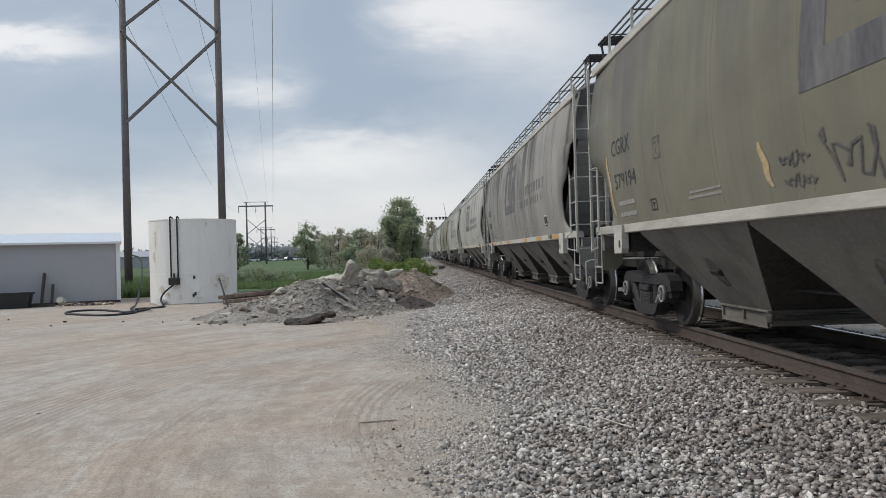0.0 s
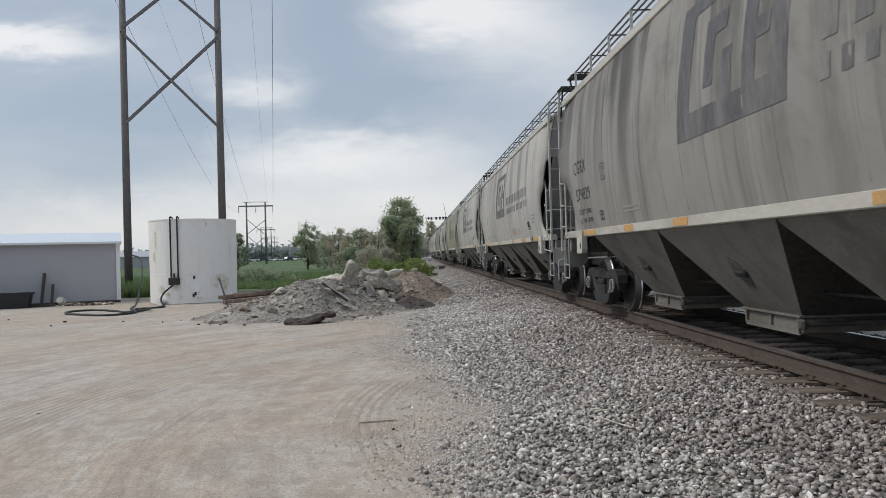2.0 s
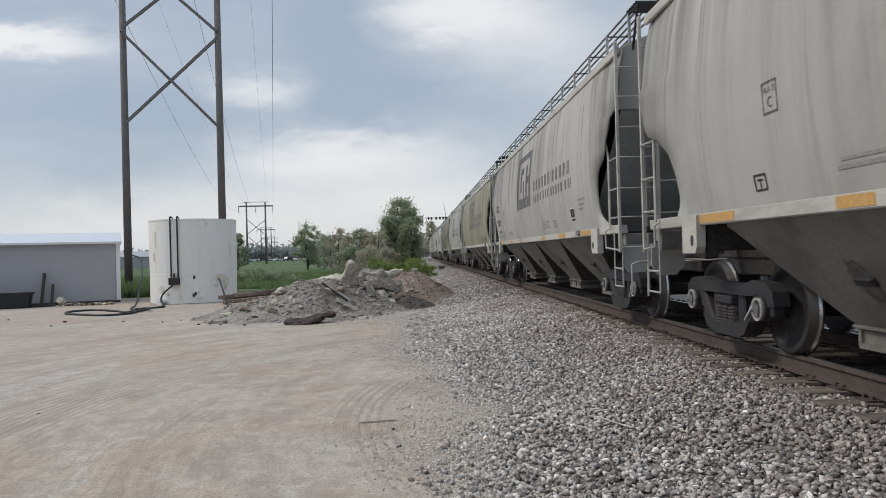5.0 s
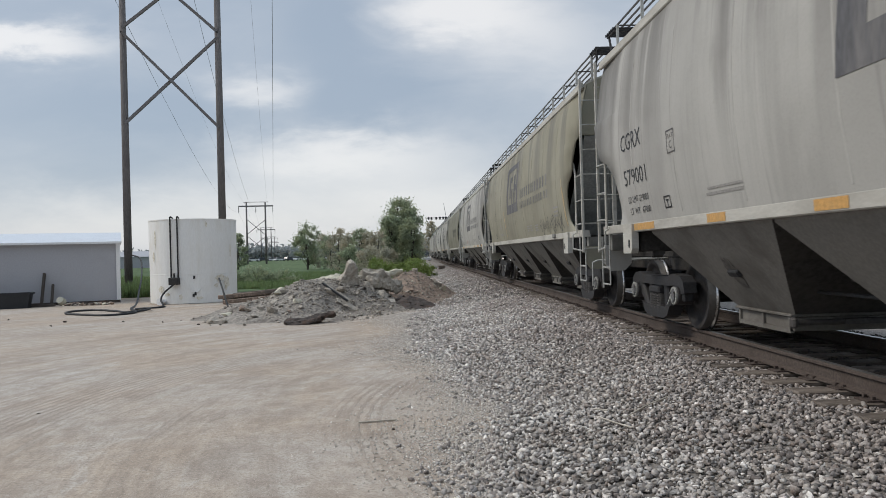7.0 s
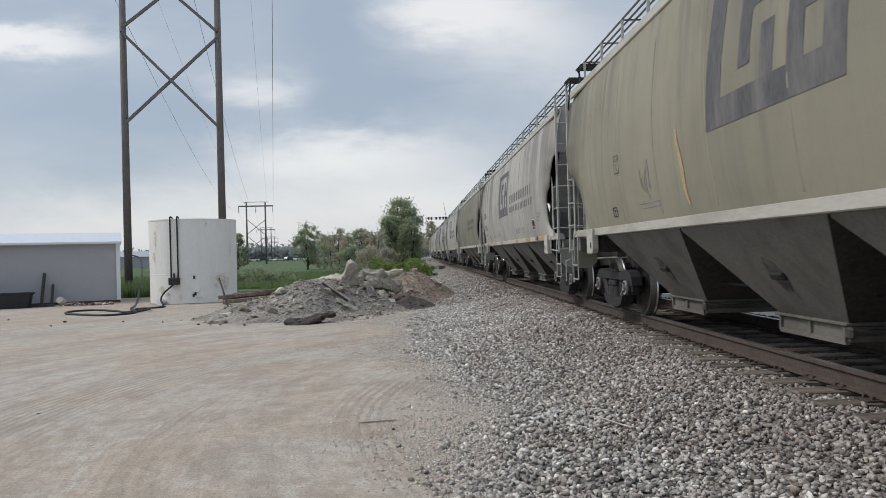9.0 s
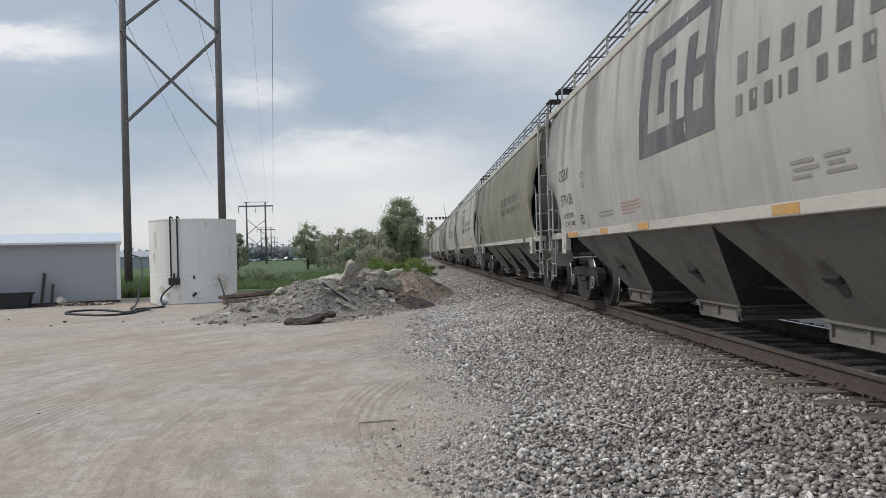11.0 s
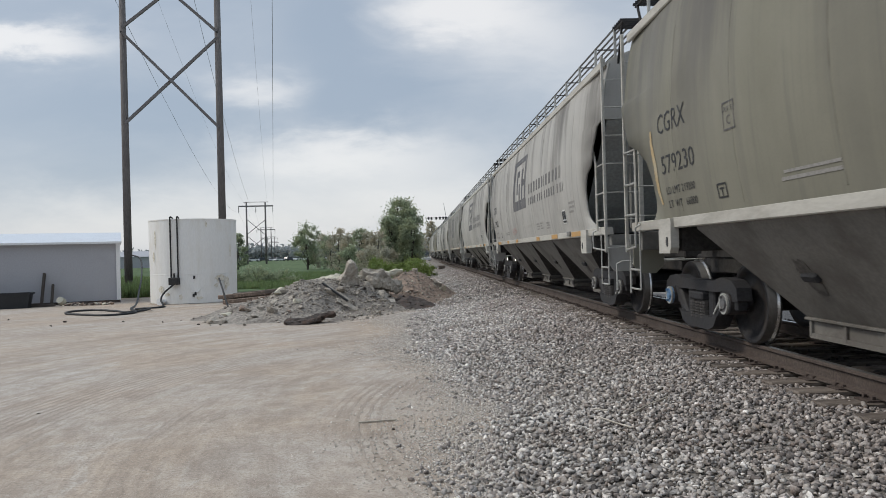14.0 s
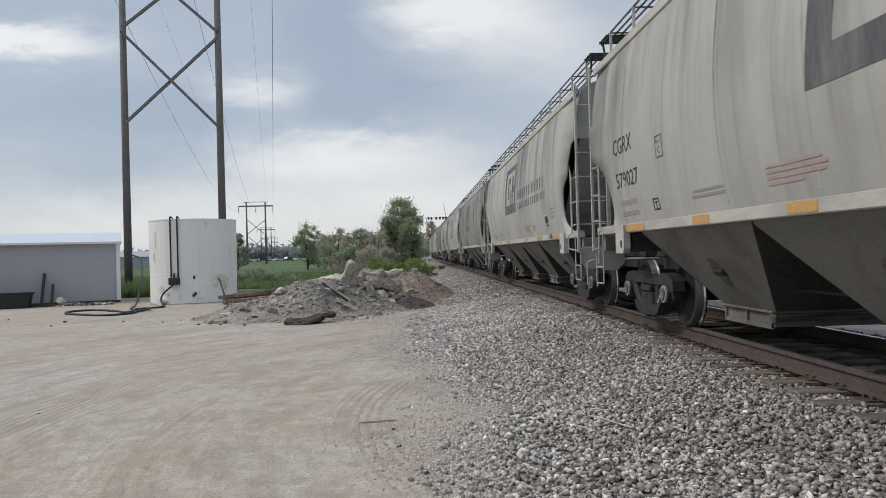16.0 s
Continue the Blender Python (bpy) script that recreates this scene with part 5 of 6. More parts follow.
def slab(name, c, size, rx, ry, rz, mat, label, seed, pts=18, sharp=None):
    bm = bmesh.new()
    rng = random.Random(seed)
    if sharp:
        hull(bm, [[(x * size[0] + rng.uniform(-0.02, 0.02), d * size[1], z * size[2] + rng.uniform(-0.02, 0.02)) for x, z in sharp] for d in (-0.5, 0.5)])
    else:
        rock(bm, size, rng, pts)
    bmesh.ops.triangulate(bm, faces=bm.faces[:])
    for cuts in (1, 1, 1):
        bmesh.ops.subdivide_edges(bm, edges=[e for e in bm.edges if e.calc_length() > 0.12], cuts=cuts, use_grid_fill=True)
    bmesh.ops.triangulate(bm, faces=bm.faces[:])
    bm.normal_update()
    for v in bm.verts:
        v.co += v.normal * (0.07 * noise.noise(v.co * 4.0 + Vector((seed, 0, 0))) + 0.06 * noise.noise(v.co * 11.0 + Vector((0, seed, 0))))
    o = solo(name, bm, mat, label, "rubble piece", "broken concrete in the pile")
    o.matrix_world = pose(*c, rx, ry, rz)
    return o


def rubble():
    mound_mesh("rubble_mound", GREY_MOUND, -6.8, 0.9, 17.6, 26.4, 0.11, 3.0, M_SPOIL, "heap of grey gravel and broken stone")
    mound_mesh("rubble_mound", RED_MOUND, -2.8, 2.4, 21.5, 33.0, 0.13, 9.0, M_SOIL, "heap of reddish soil and broken stone")
    mound_mesh("rubble_mound", CHAR_MOUND, -2.6, 1.5, 20.4, 23.6, 0.09, 5.0, M_ASPH, "low black scorched heap of ash and scraps")
    slab("concrete_slab", (-1.83, 22.0, 0.75), (0.85, 0.35, 1.05), 12, 0, 8, M_CONC, "upright pointed slab of broken concrete", 3, sharp=((-0.62, -0.5), (0.30, -0.5), (0.33, 0.1), (0.22, 0.58), (0.10, 0.68), (-0.02, 0.62), (-0.12, 0.40), (-0.34, 0.12)))
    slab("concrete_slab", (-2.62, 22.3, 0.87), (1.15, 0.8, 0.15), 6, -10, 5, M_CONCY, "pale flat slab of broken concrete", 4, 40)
    slab("concrete_slab", (-2.55, 21.5, 0.72), (0.62, 0.6, 0.42), 15, 10, 20, M_CONC, "broken concrete block lying on the heap", 5, 40)
    slab("concrete_slab", (-1.1, 23.0, 0.80), (1.15, 0.8, 0.62), -15, 4, 12, M_CONC, "large tilted block of pale concrete", 6, 60)
    slab("concrete_slab", (-1.45, 22.6, 0.52), (0.9, 0.5, 0.55), 10, -15, -10, M_CONC, "broken concrete block lying on the heap", 7, 40)
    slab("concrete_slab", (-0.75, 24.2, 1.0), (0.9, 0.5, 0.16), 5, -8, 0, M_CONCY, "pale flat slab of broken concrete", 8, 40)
    slab("concrete_slab", (-0.55, 23.4, 0.62), (0.45, 0.4, 0.45), 5, 12, 40, M_CONC, "broken concrete block lying on the heap", 9, 30)
    slab("concrete_slab", (-0.95, 22.6, 0.36), (0.55, 0.45, 0.35), 5, 12, 70, M_CONC, "broken concrete block lying on the heap", 10, 30)
    slab("concrete_slab", (-2.0, 20.9, 0.46), (1.0, 0.5, 0.14), 12, 36, 10, M_CONC, "tilted flat slab sliding down the heap", 11, 30)
    slab("concrete_slab", (-1.75, 20.6, 0.27), (0.8, 0.4, 0.11), 12, 33, -5, M_CONC, "tilted flat slab sliding down the heap", 12, 30)
    slab("concrete_slab", (-1.2, 21.3, 0.2), (0.7, 0.5, 0.16), 12, 12, -5, M_CONC, "broken slab at the foot of the heap", 16, 30)
    slab("concrete_slab", (-3.55, 20.1, 0.34), (0.5, 0.3, 0.24), 12, 10, -15, M_CONC, "broken concrete block lying on the heap", 13, 30)
    slab("concrete_slab", (-4.85, 18.9, 0.05), (0.55, 0.35, 0.16), 2, 4, -5, M_CONC, "low broken block at the foot of the heap", 17, 30)
    slab("asphalt_slab", (-2.62, 18.0, 0.06), (0.95, 0.6, 0.15), 3, -7, 8, M_ASPH, "dark broken asphalt slab in front of the heap", 14, 40)
    slab("asphalt_slab", (-2.2, 18.25, 0.14), (0.6, 0.4, 0.14), 6, -14, 28, M_ASPH, "dark broken asphalt slab in front of the heap", 15, 40)
    bm = bmesh.new()
    beam(bm, (-2.45, 20.75, 0.86), (-1.75, 20.55, 0.36), 0.05, 0.09, 0.01)
    solo("steel_bar", bm, M_PIPE, "dark steel bar stuck in the heap", "bar")
    rng = random.Random(21)
    for i in range(60):
        red = i % 3 == 0
        if red:
            x, y = rng.gauss(0.1, 0.9), rng.uniform(24.0, 29.0)
            z = mound_z(RED_MOUND, x, y, 9.0)
        else:
            x, y = rng.gauss(-2.4, 1.3), rng.uniform(18.8, 23.6)
            z = mound_z(GREY_MOUND, x, y, 3.0)
        if z < -0.03:
            continue
        s = rng.uniform(0.1, 0.34)
        bm = bmesh.new()
        rock(bm, (s, s * rng.uniform(0.6, 1.0), s * rng.uniform(0.35, 0.8)), rng, 13)
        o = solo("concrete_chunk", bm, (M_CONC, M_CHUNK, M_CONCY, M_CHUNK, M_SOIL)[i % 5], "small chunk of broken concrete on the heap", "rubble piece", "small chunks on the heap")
        o.matrix_world = pose(x, y, max(z, 0) + s * 0.12, rng.uniform(-25, 25), rng.uniform(-25, 25), rng.uniform(0, 360))
    # charred patch with dark chunks
    for i in range(30):
        bm = bmesh.new()
        s = rng.uniform(0.08, 0.26)
        rock(bm, (s, s * 0.8, s * 0.4), rng, 13)
        x, y = rng.uniform(-1.6, 0.4), rng.uniform(21.5, 22.9)
        o = solo("charred_chunk", bm, (M_ASPH, M_ASPH, M_CONC)[i % 3], "dark charred lump at the foot of the heap", "rubble piece", "charred lumps")
        o.matrix_world = pose(x, y, max(0, mound_z(CHAR_MOUND, x, y, 5.0), mound_z(GREY_MOUND, x, y, 3.0)) + s * 0.1, 0, rng.uniform(-20, 20), rng.uniform(0, 360))
    nr = np.random.default_rng(5)
    for bumps, seed, n, cx, cy, sx, sy in ((GREY_MOUND, 3.0, 3600, -2.6, 21.4, 1.35, 1.3), (RED_MOUND, 9.0, 1500, 0.1, 26.4, 1.0, 1.8)):
        xs, ys = nr.normal(cx, sx, n), nr.normal(cy, sy, n)
        zs = np.array([mound_z(bumps, x, y, seed) for x, y in zip(xs, ys)])
        keep = (xs > -6.6) & (xs < 1.6) & (ys > 17.9) & (ys < 31) & (zs > -0.045)
        p = np.stack([xs, ys, np.maximum(zs, 0)], -1)[keep]
        sz = 0.025 + 0.09 * nr.random(len(p)) ** 3
        o = spread_stones("rubble_gravel", p, sz, M_CHUNK, int(seed), 0.15)
        tagged(o, "loose gravel and small stones over the heap", "gravel", kind="stuff")


# ---------------------------------------------------------------- power line
def h_frame(m, height, label, spacing=4.34, thick=0.185):
    p = thing("power_pylon", label, "power pylon", m, "pylons of the power line")
    for s in (-1, 1):
        bm = bmesh.new()
        rod(bm, (s * spacing / 2, 0, -0.2), (s * spacing / 2, 0, height), thick, 14, thick * 0.72)
        part("pole", bm, M_WOODPOLE, p, "weathered round wooden pole", smooth=True)
    h = spacing / 2
    for z0, z1 in ((7.98, 12.25), (12.5, height - 1.2)) if height > 15 else ((3.2, 6.7), (7.0, 10.6)):
        for s in (-1, 1):
            bm = bmesh.new()
            d = -0.22 if s < 0 else -0.10
            beam(bm, (-s * h, d, z0 - (0.22 if s < 0 else 0.0)), (s * h, d, z1 - (0.22 if s > 0 else 0.0)), 0.13, 0.10)
            part("cross_brace", bm, M_BRACE, p)
            bm = bmesh.new()
            rod(bm, (s * h, -0.35, z1), (s * h, 0.25, z1), 0.03, 6)
            part("bolt", bm, M_PIPE, p)
    bm = bmesh.new()
    box(bm, (0, -0.2, height - 1.0), (9.8 if height > 15 else 7.9, 0.16, 0.3), None, 0.01)
    part("cross_arm", bm, M_BRACE, p)
    bm = bmesh.new()
    box(bm, (0, 0, height - 0.05), (5.6, 0.12, 0.12))
    part("top_arm", bm, M_BRACE, p)
    for x in (-3.9, 0, 3.9):
        bm = bmesh.new()
        rod(bm, (x, -0.2, height - 2.5), (x, -0.2, height - 1.1), 0.05, 8)
        for i in range(8):
            rod(bm, (x, -0.2, height - 2.4 + i * 0.15), (x, -0.2, height - 2.34 + i * 0.15), 0.12, 8)
        part("insulator", bm, M_WIRE, p)
    return p


def power_line():
    spots = [((-11.05, 36.0), 17.4), ((-36.0, 178.0), 14.6), ((-63.0, 332.0), 14.6), ((-88.0, 480.0), 14.6), ((-113.0, 630.0), 14.6)]
    turn = math.degrees(math.atan2(25.0, 142.0))
    for (x, y), h in spots:
        near = y < 50
        h_frame(pose(x, y, 0, 0, 0, 3 if near else turn * 0.5), h, "tall wooden H-frame power pylon with cross braces" if near else "distant wooden H-frame power pylon", 4.34 if near else 4.3, 0.185 if near else 0.24)
    back = ((14.0, -110.0), 17.4)
    chain = [back, ((-10.15, 36.0), 17.4)] + spots[1:]
    for dx, dz, r in ((-3.9, -2.5, 0.011), (0, -2.5, 0.011), (3.9, -2.5, 0.014), (2.7, 0.0, 0.006), (-2.7, 0.0, 0.006)):
        for ((xa, ya), ha), ((xb, yb), hb) in zip(chain, chain[1:4]):
            pts = []
            for i in range(13):
                t = i / 12
                sag = 4 * t * (1 - t) * (2.6 if dz < 0 else 1.8)
                pts.append((xa + dx + (xb - xa) * t, ya + (yb - ya) * t, ha + dz + (hb - ha) * t - sag))
            curve_tube("power_wire", pts, r, M_WIRE, "thin sagging power-line wire", "wire", group="wires of the power line")


# ---------------------------------------------------------------- plants
def leaf_cloud(centers, radii, count, size, rng, flat=1.0):
    """Small leaf quads scattered through many soft clumps."""
    n = count
    which = rng.integers(0, len(centers), n)
    d = rng.normal(size=(n, 3))
    d /= np.linalg.norm(d, axis=1)[:, None]
    r = radii[which] * np.abs(rng.normal(size=n)) * 0.75
    c = centers[which] + d * r[:, None] * np.array([1, 1, flat])
    a = rng.normal(size=(n, 3))
    a /= np.linalg.norm(a, axis=1)[:, None]
    b = np.cross(a, rng.normal(size=(n, 3)))
    b /= np.linalg.norm(b, axis=1)[:, None]
    s = (size * (0.6 + 0.8 * rng.random(n)))[:, None]
    v = np.stack([c - a * s, c + b * s * 0.55, c + a * s, c - b * s * 0.55], 1).reshape(-1, 3)
    f = np.arange(4 * n).reshape(-1, 4)
    return v, f


def mesh_np(name, v, f, mat):
    me = bpy.data.meshes.new(name)
    k = f.shape[1]
    me.vertices.add(len(v))
    me.vertices.foreach_set("co", v.reshape(-1).astype(np.float32))
    me.loops.add(f.size)
    me.loops.foreach_set("vertex_index", f.reshape(-1).astype(np.int32))
    me.polygons.add(len(f))
    me.polygons.foreach_set("loop_start", (np.arange(len(f)) * k).astype(np.int32))
    me.polygons.foreach_set("loop_total", np.full(len(f), k, np.int32))
    me.update(calc_edges=True)
    me.materials.append(mat)
    return me


def tree(x, y, height, width, seed, mat, label, leaves=3500, leaf=0.16, low=0.25, name="tree", category="tree", trunk=True, clumps=26, depth=0.8):
    rng = np.random.default_rng(seed)
    t = thing(name, label, category, pose(x, y, 0), "trees and bushes")
    bm = bmesh.new()
    r0 = max(0.03, height * 0.022)
    cs, rs = [], []
    top = Vector((rng.normal() * 0.04 * height, 0, height * 0.72))
    if trunk:
        tube(bm, [(0, 0, -0.1), (0.02 * height, 0, height * 0.25), (top.x * 0.6, 0, height * 0.5)], r0, 7)
        rod(bm, (top.x * 0.6, 0, height * 0.5), top, r0 * 0.7, 6, r0 * 0.3)
    for i in range(clumps):
        a = rng.random() * 6.283
        zf = low + (0.97 - low) * rng.random() ** 0.85
        prof = math.sin(math.pi * min(1.0, 0.18 + 0.80 * (zf - low) / (1 - low))) ** 0.6
        rad = width / 2 * prof * (0.35 + 0.65 * rng.random())
        p = Vector((rad * math.cos(a), rad * math.sin(a) * depth, zf * height))
        cs.append(p)
        rs.append(width * (0.09 + 0.09 * rng.random()))
        if i % 2 == 0:
            s = Vector((top.x * 0.4, 0, max(0.1, zf - 0.25) * height * 0.75))
            rod(bm, s, p, r0 * 0.3, 5, r0 * 0.1)
    part("trunk", bm, M_BARK, t, "dark trunk with limbs")
    v, f = leaf_cloud(np.array(cs), np.array(rs), leaves, leaf, rng, 0.85)
    v[:, 2] = np.maximum(v[:, 2], 0.03)
    crown = new("crown", mesh_np("crown", v, f, mat))
    crown.parent = t
    tagged(crown, kind="stuff")
    return t


def plants():
    tree(-0.95, 80, 7.3, 4.6, 1, M_LEAF, "tall dense green tree beside the track", 20000, 0.11, 0.05, clumps=90)
    tree(-2.0, 78, 5.4, 3.4, 2, M_LEAF, "leafy green tree in the hedgerow", 12000, 0.10, 0.03, clumps=60)
    tree(-0.05, 77, 5.6, 2.6, 3, M_LEAF, "leafy green tree in the hedgerow", 10000, 0.10, 0.03, clumps=50)
    tree(-12.3, 90, 5.4, 3.6, 5, M_LEAF, "open-crowned tree at the field edge", 6500, 0.10, 0.12, clumps=44)
    tree(-10.6, 92, 4.3, 2.8, 6, M_LEAF2, "grey-green scrub tree at the field edge", 4000, 0.10, 0.08, clumps=36)
    for i, (x, y, h, w) in enumerate(((-8.9, 84, 3.8, 3.0), (-7.3, 76, 4.3, 2.8), (-6.0, 75, 3.9, 3.0), (-4.9, 74, 4.2, 2.8), (-4.0, 73, 4.0, 2.6), (-3.2, 72, 3.7, 2.6), (-5.5, 68, 2.4, 2.6), (-3.6, 66, 2.2, 2.6), (-2.2, 64, 2.0, 2.4))):
        tree(x, y, h, w, 20 + i, M_LEAF2 if i % 3 else M_LEAF, "thin grey-green scrub in the hedgerow", 3600, 0.085, 0.02, clumps=40)
    for i, (x, y, h, w) in enumerate(((0.35, 50, 1.15, 2.2), (-0.6, 51, 0.9, 1.6), (1.1, 52, 0.75, 1.3), (-1.5, 53, 0.9, 1.8), (-2.6, 55, 1.3, 2.0), (0.2, 58, 1.2, 2.0))):
        tree(x, y, h, w, 40 + i, M_BUSH, "bright green low bush beside the track", 3200, 0.05, 0.03, "bush", "bush", False, 26)
    for i, (x, y, h, w) in enumerate(((-9.6, 47.0, 0.95, 2.2), (-8.2, 47.5, 0.7, 2.0), (-10.9, 47.5, 0.7, 1.8))):
        tree(x, y, h, w, 60 + i, M_LEAF, "dark green weedy bush at the field edge", 2600, 0.05, 0.03, "bush", "bush", False, 24)
    tree(-23.2, 102, 4.8, 2.6, 63, M_LEAF, "round green tree far across the field", 3000, 0.13, 0.05, clumps=30)
    # beyond the bend and across the track
    for i, (x, y, h, w) in enumerate(((17.0, 262, 12, 9), (24, 270, 12, 12), (11.0, 430, 20, 9), (14.5, 445, 17, 8), (24, 430, 20, 14), (2.0, 330, 9, 10), (-6, 340, 9, 11))):
        tree(x, y, h, w, 80 + i, M_LEAF2, "far green tree beyond the bend", 4200, 0.36, 0.03, clumps=50)
    rng = np.random.default_rng(7)
    # woods on the horizon
    n = 1300
    cx = rng.uniform(-430, 160, n)
    cy = 640 + rng.uniform(-30, 60, n) + 0.1 * np.abs(cx)
    hz = (7.5 + 3.5 * rng.random(n)) * (1 + 0.15 * np.sin(cx * 0.03))
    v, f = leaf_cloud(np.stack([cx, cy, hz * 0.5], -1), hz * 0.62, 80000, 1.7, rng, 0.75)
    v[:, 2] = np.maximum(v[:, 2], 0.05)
    o = new("far_woods", mesh_np("far_woods", v, f, M_FAR_HAZE))
    tagged(o, "line of woods on the horizon with haze in its colour", "woods", kind="stuff")
    # grass and crop
    def blades(k, x, y, h, spread):
        a = rng.random(k) * 6.283
        w = 0.012 + 0.02 * rng.random(k)
        base = np.stack([x, y, np.full(k, 0.01)], -1)
        side = np.stack([np.cos(a) * w, np.sin(a) * w, np.zeros(k)], -1)
        tip = base + np.stack([rng.normal(size=k) * spread, rng.normal(size=k) * spread, h], -1)
        return np.stack([base - side, base + side, tip], 1).reshape(-1, 3)
    k = 26000
    y = 38.5 + 34 * rng.random(k) ** 1.7
    x = -y * (0.07 + 0.36 * rng.random(k))
    v1 = blades(k, x, y, 0.12 + 0.22 * rng.random(k), 0.06)
    k = 9000
    y = 33 + 7 * rng.random(k)
    x = -y * 0.36 + rng.normal(size=k) * 0.9
    v2 = blades(k, x, y, 0.2 + 0.55 * rng.random(k), 0.09)
    k = 3500
    y = 34 + 14 * rng.random(k)
    x = -y * (0.0 + 0.2 * rng.random(k))
    v3 = blades(k, x, y, 0.1 + 0.25 * rng.random(k), 0.07)
    v = np.concatenate([v1, v2, v3])
    o = new("grass", mesh_np("grass", v, np.arange(len(v)).reshape(-1, 3), M_GRASS))
    tagged(o, "green grass and weeds along the field edge", "grass", kind="stuff")


# ---------------------------------------------------------------- far things
def parked_car(x, y, rz, paint, label, tall=1.5):
    c = thing("parked_car", label, "car", pose(x, y, 0, 0, 0, rz), "cars parked far off")
    bm = bmesh.new()
    hull(bm, [[(sx, yy, z) for yy, z in ((-2.2, 0.35), (-2.25, 0.8), (-1.2, 0.92), (1.6, 0.95), (2.2, 0.85), (2.25, 0.35))] for sx in (-0.88, 0.88)])
    part("body", bm, paint, c)
    bm = bmesh.new()
    hull(bm, [[(sx * k, yy, z) for sx in (-0.8, 0.8) for yy in ((a, b) if sx < 0 else (b, a))] for k, a, b, z in ((1, -1.1, 1.7, 0.9), (0.85, -0.5, 1.3, tall))])
    part("cabin", bm, M_GLASS, c)
    bm = bmesh.new()
    box(bm, (0, 0.4, tall + 0.02), (1.3, 1.7, 0.06), None, 0.02)
    part("car_roof", bm, paint, c)
    for sx in (-0.85, 0.85):
        for yy in (-1.4, 1.4):
            bm = bmesh.new()
            rod(bm, (sx - 0.1, yy, 0.33), (sx + 0.1, yy, 0.33), 0.33, 12)
            part("wheel", bm, M_RUBBER, c)


def far_things():
    for i, x in enumerate((-73, -69, -65.5, -62, -59, -55.5, -52, -49, -46, -42, -38.5, -35)):
        parked_car(x, 300 + (i % 3) * 3, 60 + 13 * i, M_PALE if i % 3 != 1 else M_DARKCAR, "pale car parked far across the field" if i % 3 != 1 else "dark car parked far across the field")
    parked_car(2.5, 140, 4, M_PALE, "white pickup standing on the far road", 1.9)
    b = thing("far_building", "low pale building far across the field", "building", pose(-58, 165, 0, 0, 0, 10))
    bm = bmesh.new()
    box(bm, (0, 0, 1.2), (16, 6, 2.4))
    part("wall", bm, M_WALL, b)
    bm = bmesh.new()
    hull(bm, [[(x, -3.3, 2.4), (x, 3.3, 2.4), (x, 0, 3.6)] for x in (-8.3, 8.3)])
    part("roof", bm, M_WALL, b)
    s = thing("signal_gantry", "dark signal arm over the far crossing", "signal", pose(9.9, 205, 0))
    bm = bmesh.new()
    rod(bm, (0, 0, 0), (0, 0, 11.2), 0.14, 8)
    part("mast", bm, M_STEELG, s)
    bm = bmesh.new()
    rod(bm, (0.2, 0, 11.1), (-5.6, 0, 11.1), 0.07, 6)
    rod(bm, (0.2, 0, 10.6), (-5.6, 0, 10.9), 0.05, 6)
    part("arm", bm, M_STEELG, s)
    for x in (-5.0, -4.2, -2.9, -1.9, -1.0, -0.3):
        bm = bmesh.new()
        box(bm, (x, -0.1, 11.0), (0.5, 0.3, 0.75), None, 0.05)
        part("signal_head", bm, M_RIG, s)
    bm = bmesh.new()
    rod(bm, (-0.2, 0, 11.1), (-0.8, 0, 15.0), 0.06, 6)
    part("whip_mast", bm, M_STEELG, s)
    for i in range(4):
        bm = bmesh.new()
        box(bm, (2.55 + 0.27 * (i % 2), 68, 0.14 + 0.22 * (i // 2)), (0.25, 2.4, 0.2), None, 0.01)
        solo("old_tie", bm, M_TIE, "old dark railway tie stacked beside the track", "railway tie", "stacked old ties")


shed()
tank()
yard_clutter()
rubble()
power_line()
plants()
far_things()


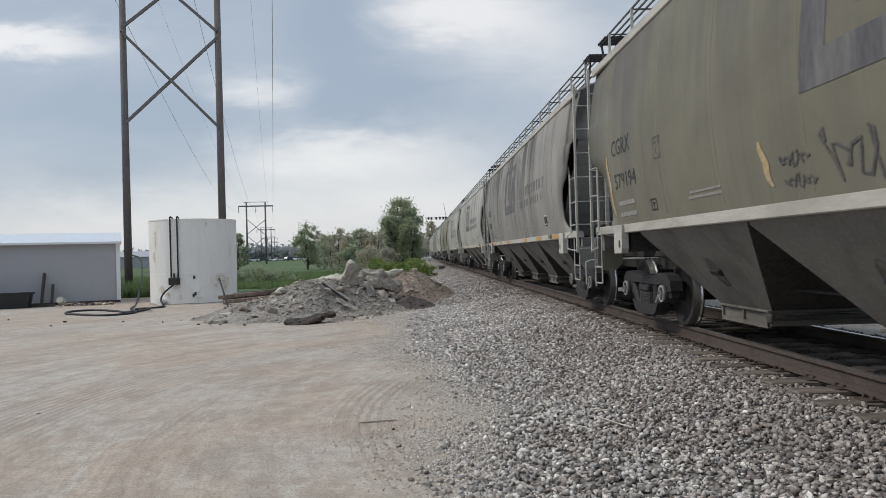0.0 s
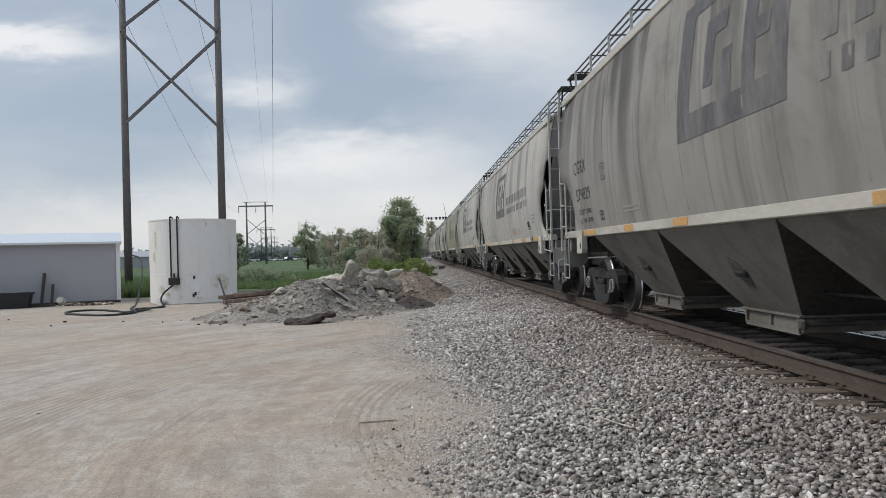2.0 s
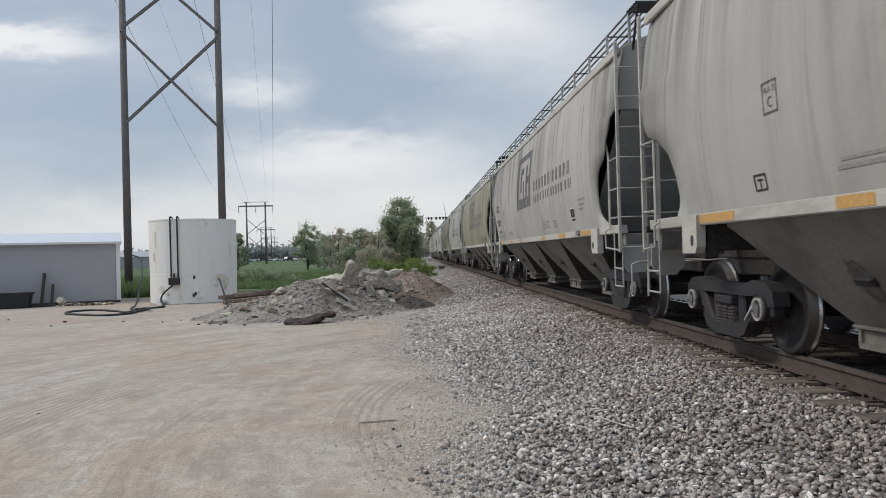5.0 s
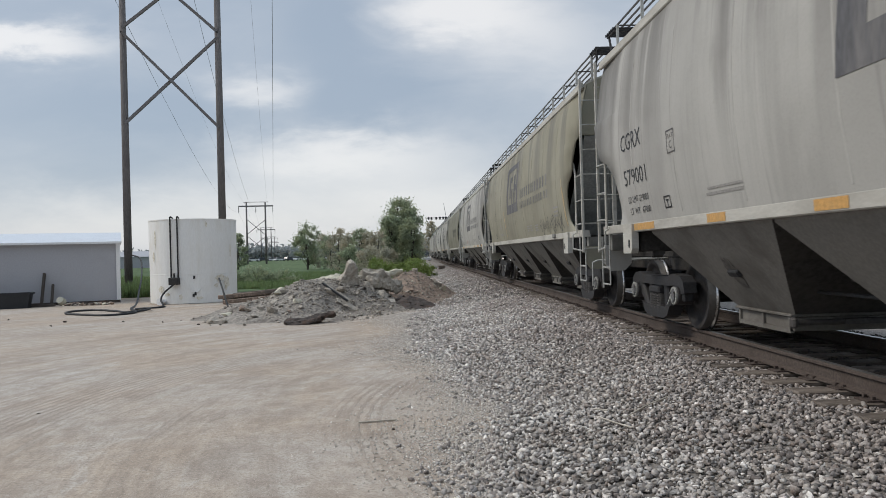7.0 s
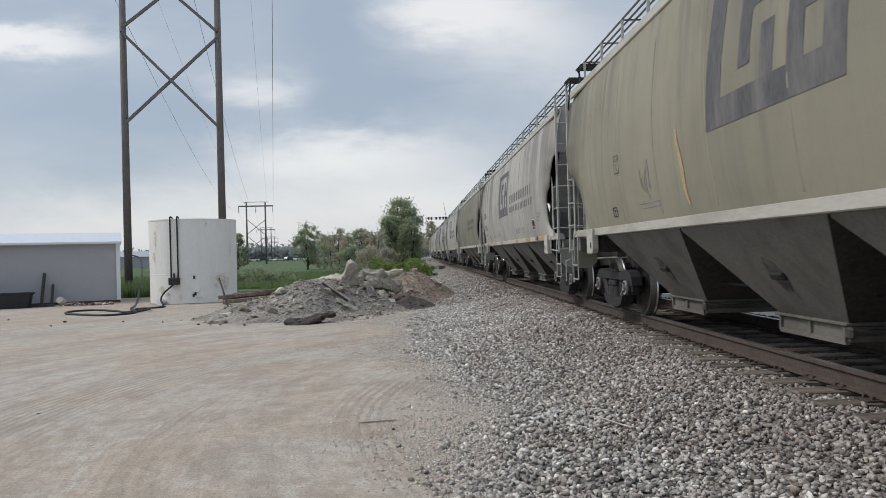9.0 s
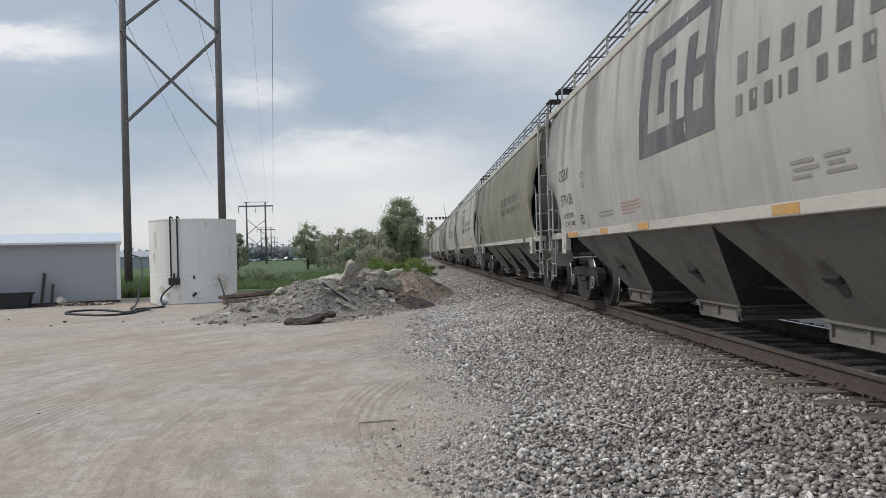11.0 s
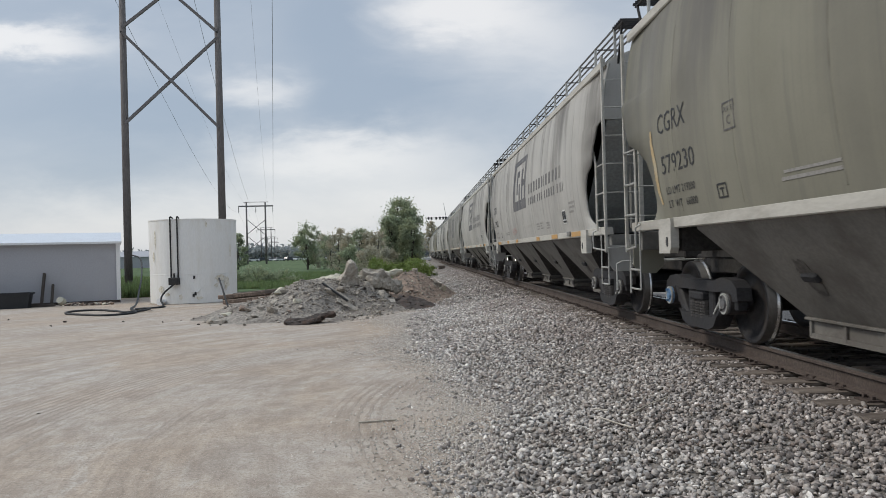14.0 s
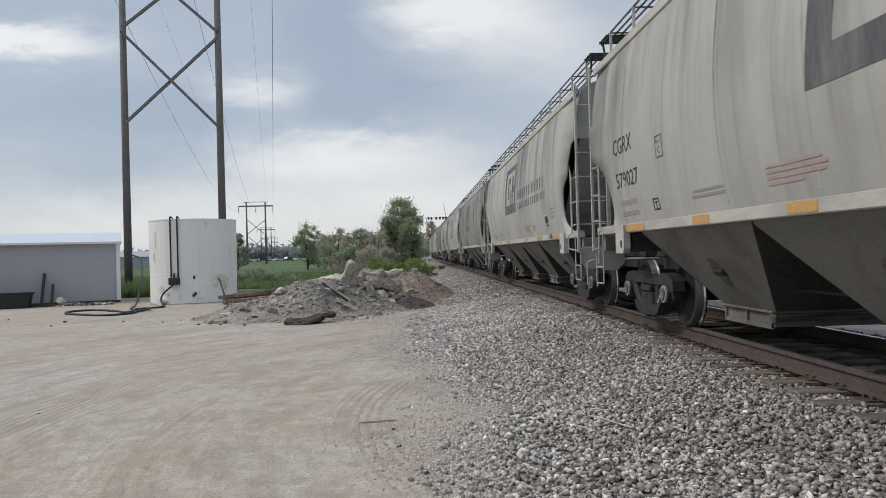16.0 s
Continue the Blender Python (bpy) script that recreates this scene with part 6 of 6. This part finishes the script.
# ---------------------------------------------------------------- loose stone
def stones():
    rng = np.random.default_rng(11)
    groups = []
    for n, y0, y1, s0, s1 in ((28000, 2.2, 11.5, 0.028, 0.068), (20000, 11.5, 22, 0.042, 0.09), (13000, 22, 60, 0.05, 0.10)):
        y = y0 + (y1 - y0) * rng.random(n)
        d = -(0.9 + 3.9 * rng.random(n))
        keep = rng.random(n) < np.clip((np.array([bed_foot(b) for b in y]) + 0.35 - np.abs(d) - 0.12 * np.sin(y * 1.9) - 0.1 * np.sin(y * 4.3 + 1)) / 0.7, 0.004, 1.0)
        y, d = y[keep], d[keep]
        z = np.array([bed_height(a, b) for a, b in zip(d, y)])
        x = np.array([track_at(b)[0] for b in y]) + d
        s = s0 + (s1 - s0) * rng.random(len(x)) ** 1.6
        groups.append((np.stack([x, y, np.maximum(z, 0.0)], -1), s))
    # darker stones between the rails
    n = 5200
    y = 2 + 20 * rng.random(n)
    d = -0.68 + 2.9 * rng.random(n)
    o = spread_stones("oily_ballast", np.stack([TRACK_X + TRACK_TURN * y + d, y, np.array([bed_height(a, b) for a, b in zip(d, y)]) - 0.01], -1), 0.04 + 0.04 * rng.random(n), M_DARK_BALLAST, 6, 0.1)
    tagged(o, "dark ballast between the rails", "ballast", kind="stuff")
    p = np.concatenate([g[0] for g in groups])
    s = np.concatenate([g[1] for g in groups])
    # the nearest stretch: stones of their own
    own = (p[:, 1] > 4.3) & (p[:, 1] < 5.05) & (p[:, 0] > 0.9) & (p[:, 0] < 2.9)
    idx = np.flatnonzero(own)[:290]
    rest = np.ones(len(p), bool)
    rest[idx] = False
    # stones close to the track take the darker tones
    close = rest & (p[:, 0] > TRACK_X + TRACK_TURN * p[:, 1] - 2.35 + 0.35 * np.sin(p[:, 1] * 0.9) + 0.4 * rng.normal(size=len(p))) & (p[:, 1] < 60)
    for sel, mat in ((rest & ~close, M_STONE), (close, M_DARKER_STONE)):
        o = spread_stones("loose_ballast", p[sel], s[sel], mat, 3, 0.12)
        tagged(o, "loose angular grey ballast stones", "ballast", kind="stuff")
    meshes = []
    for v, faces in stone_shapes(np.random.default_rng(5), 6):
        me = bpy.data.meshes.new("stone")
        me.from_pydata([tuple(q) for q in v], [], [tuple(int(i) for i in f) for f in faces])
        me.materials.append(M_ONE_STONE)
        meshes.append(me)
    for j, i in enumerate(idx):
        st = new("stone", meshes[j % 6])
        st.parent = BED
        k = s[i]
        st.matrix_basis = Matrix.Translation(p[i] + np.array([0, 0, 0.12 * k])) @ Euler((rng.uniform(-0.4, 0.4), rng.uniform(-0.4, 0.4), rng.uniform(0, 6.28))).to_matrix().to_4x4() @ Matrix.Diagonal((k, k, k, 1))
    # grit on the lot along the foot of the ballast
    n = 80000
    y = 3.6 + 17 * rng.random(n) ** 1.4
    x = TRACK_X + TRACK_TURN * y - np.array([bed_foot(b) for b in y]) + 0.45 - np.abs(rng.normal(size=n)) * (0.42 + 0.15 * np.sin(y * 1.1) + 0.012 * y)
    o = spread_stones("lot_grit", np.stack([x, y, np.zeros(n)], -1), 0.008 + (0.018 + 0.0012 * y) * rng.random(n) ** 2, M_GRIT, 4, 0.1, 6)
    tagged(o, "fine pale grit scattered over the lot", "grit", kind="stuff")


stones()


# ---------------------------------------------------------------- what moves
def travelled(t):
    """How far the train has come after t seconds."""
    return SPEED * t + GAIN * t * t


def car_pose(k, t):
    """Where car k stands at t seconds: the middle of the car on the track's centre line."""
    y = GAP0 + PITCH * k - travelled(t) + PITCH / 2
    x, h = track_at(y)
    return pose(x, y, RAIL_Z, 0, 0, -math.degrees(h))


def motions():
    for k, c in CARS.items():
        walk(c, [(t * 0.5, car_pose(k, t * 0.5)) for t in range(33)])
        if k <= 1:
            for o in c.children:
                if o.name.split(".")[0] == "wheelset":
                    rows = []
                    for i in range(241):
                        t = i / 15
                        a = math.degrees(travelled(t) / 0.457)
                        rows.append((t, pose(o.location.x, o.location.y, o.location.z, a % 360)))
                    walk(o, rows)


motions()
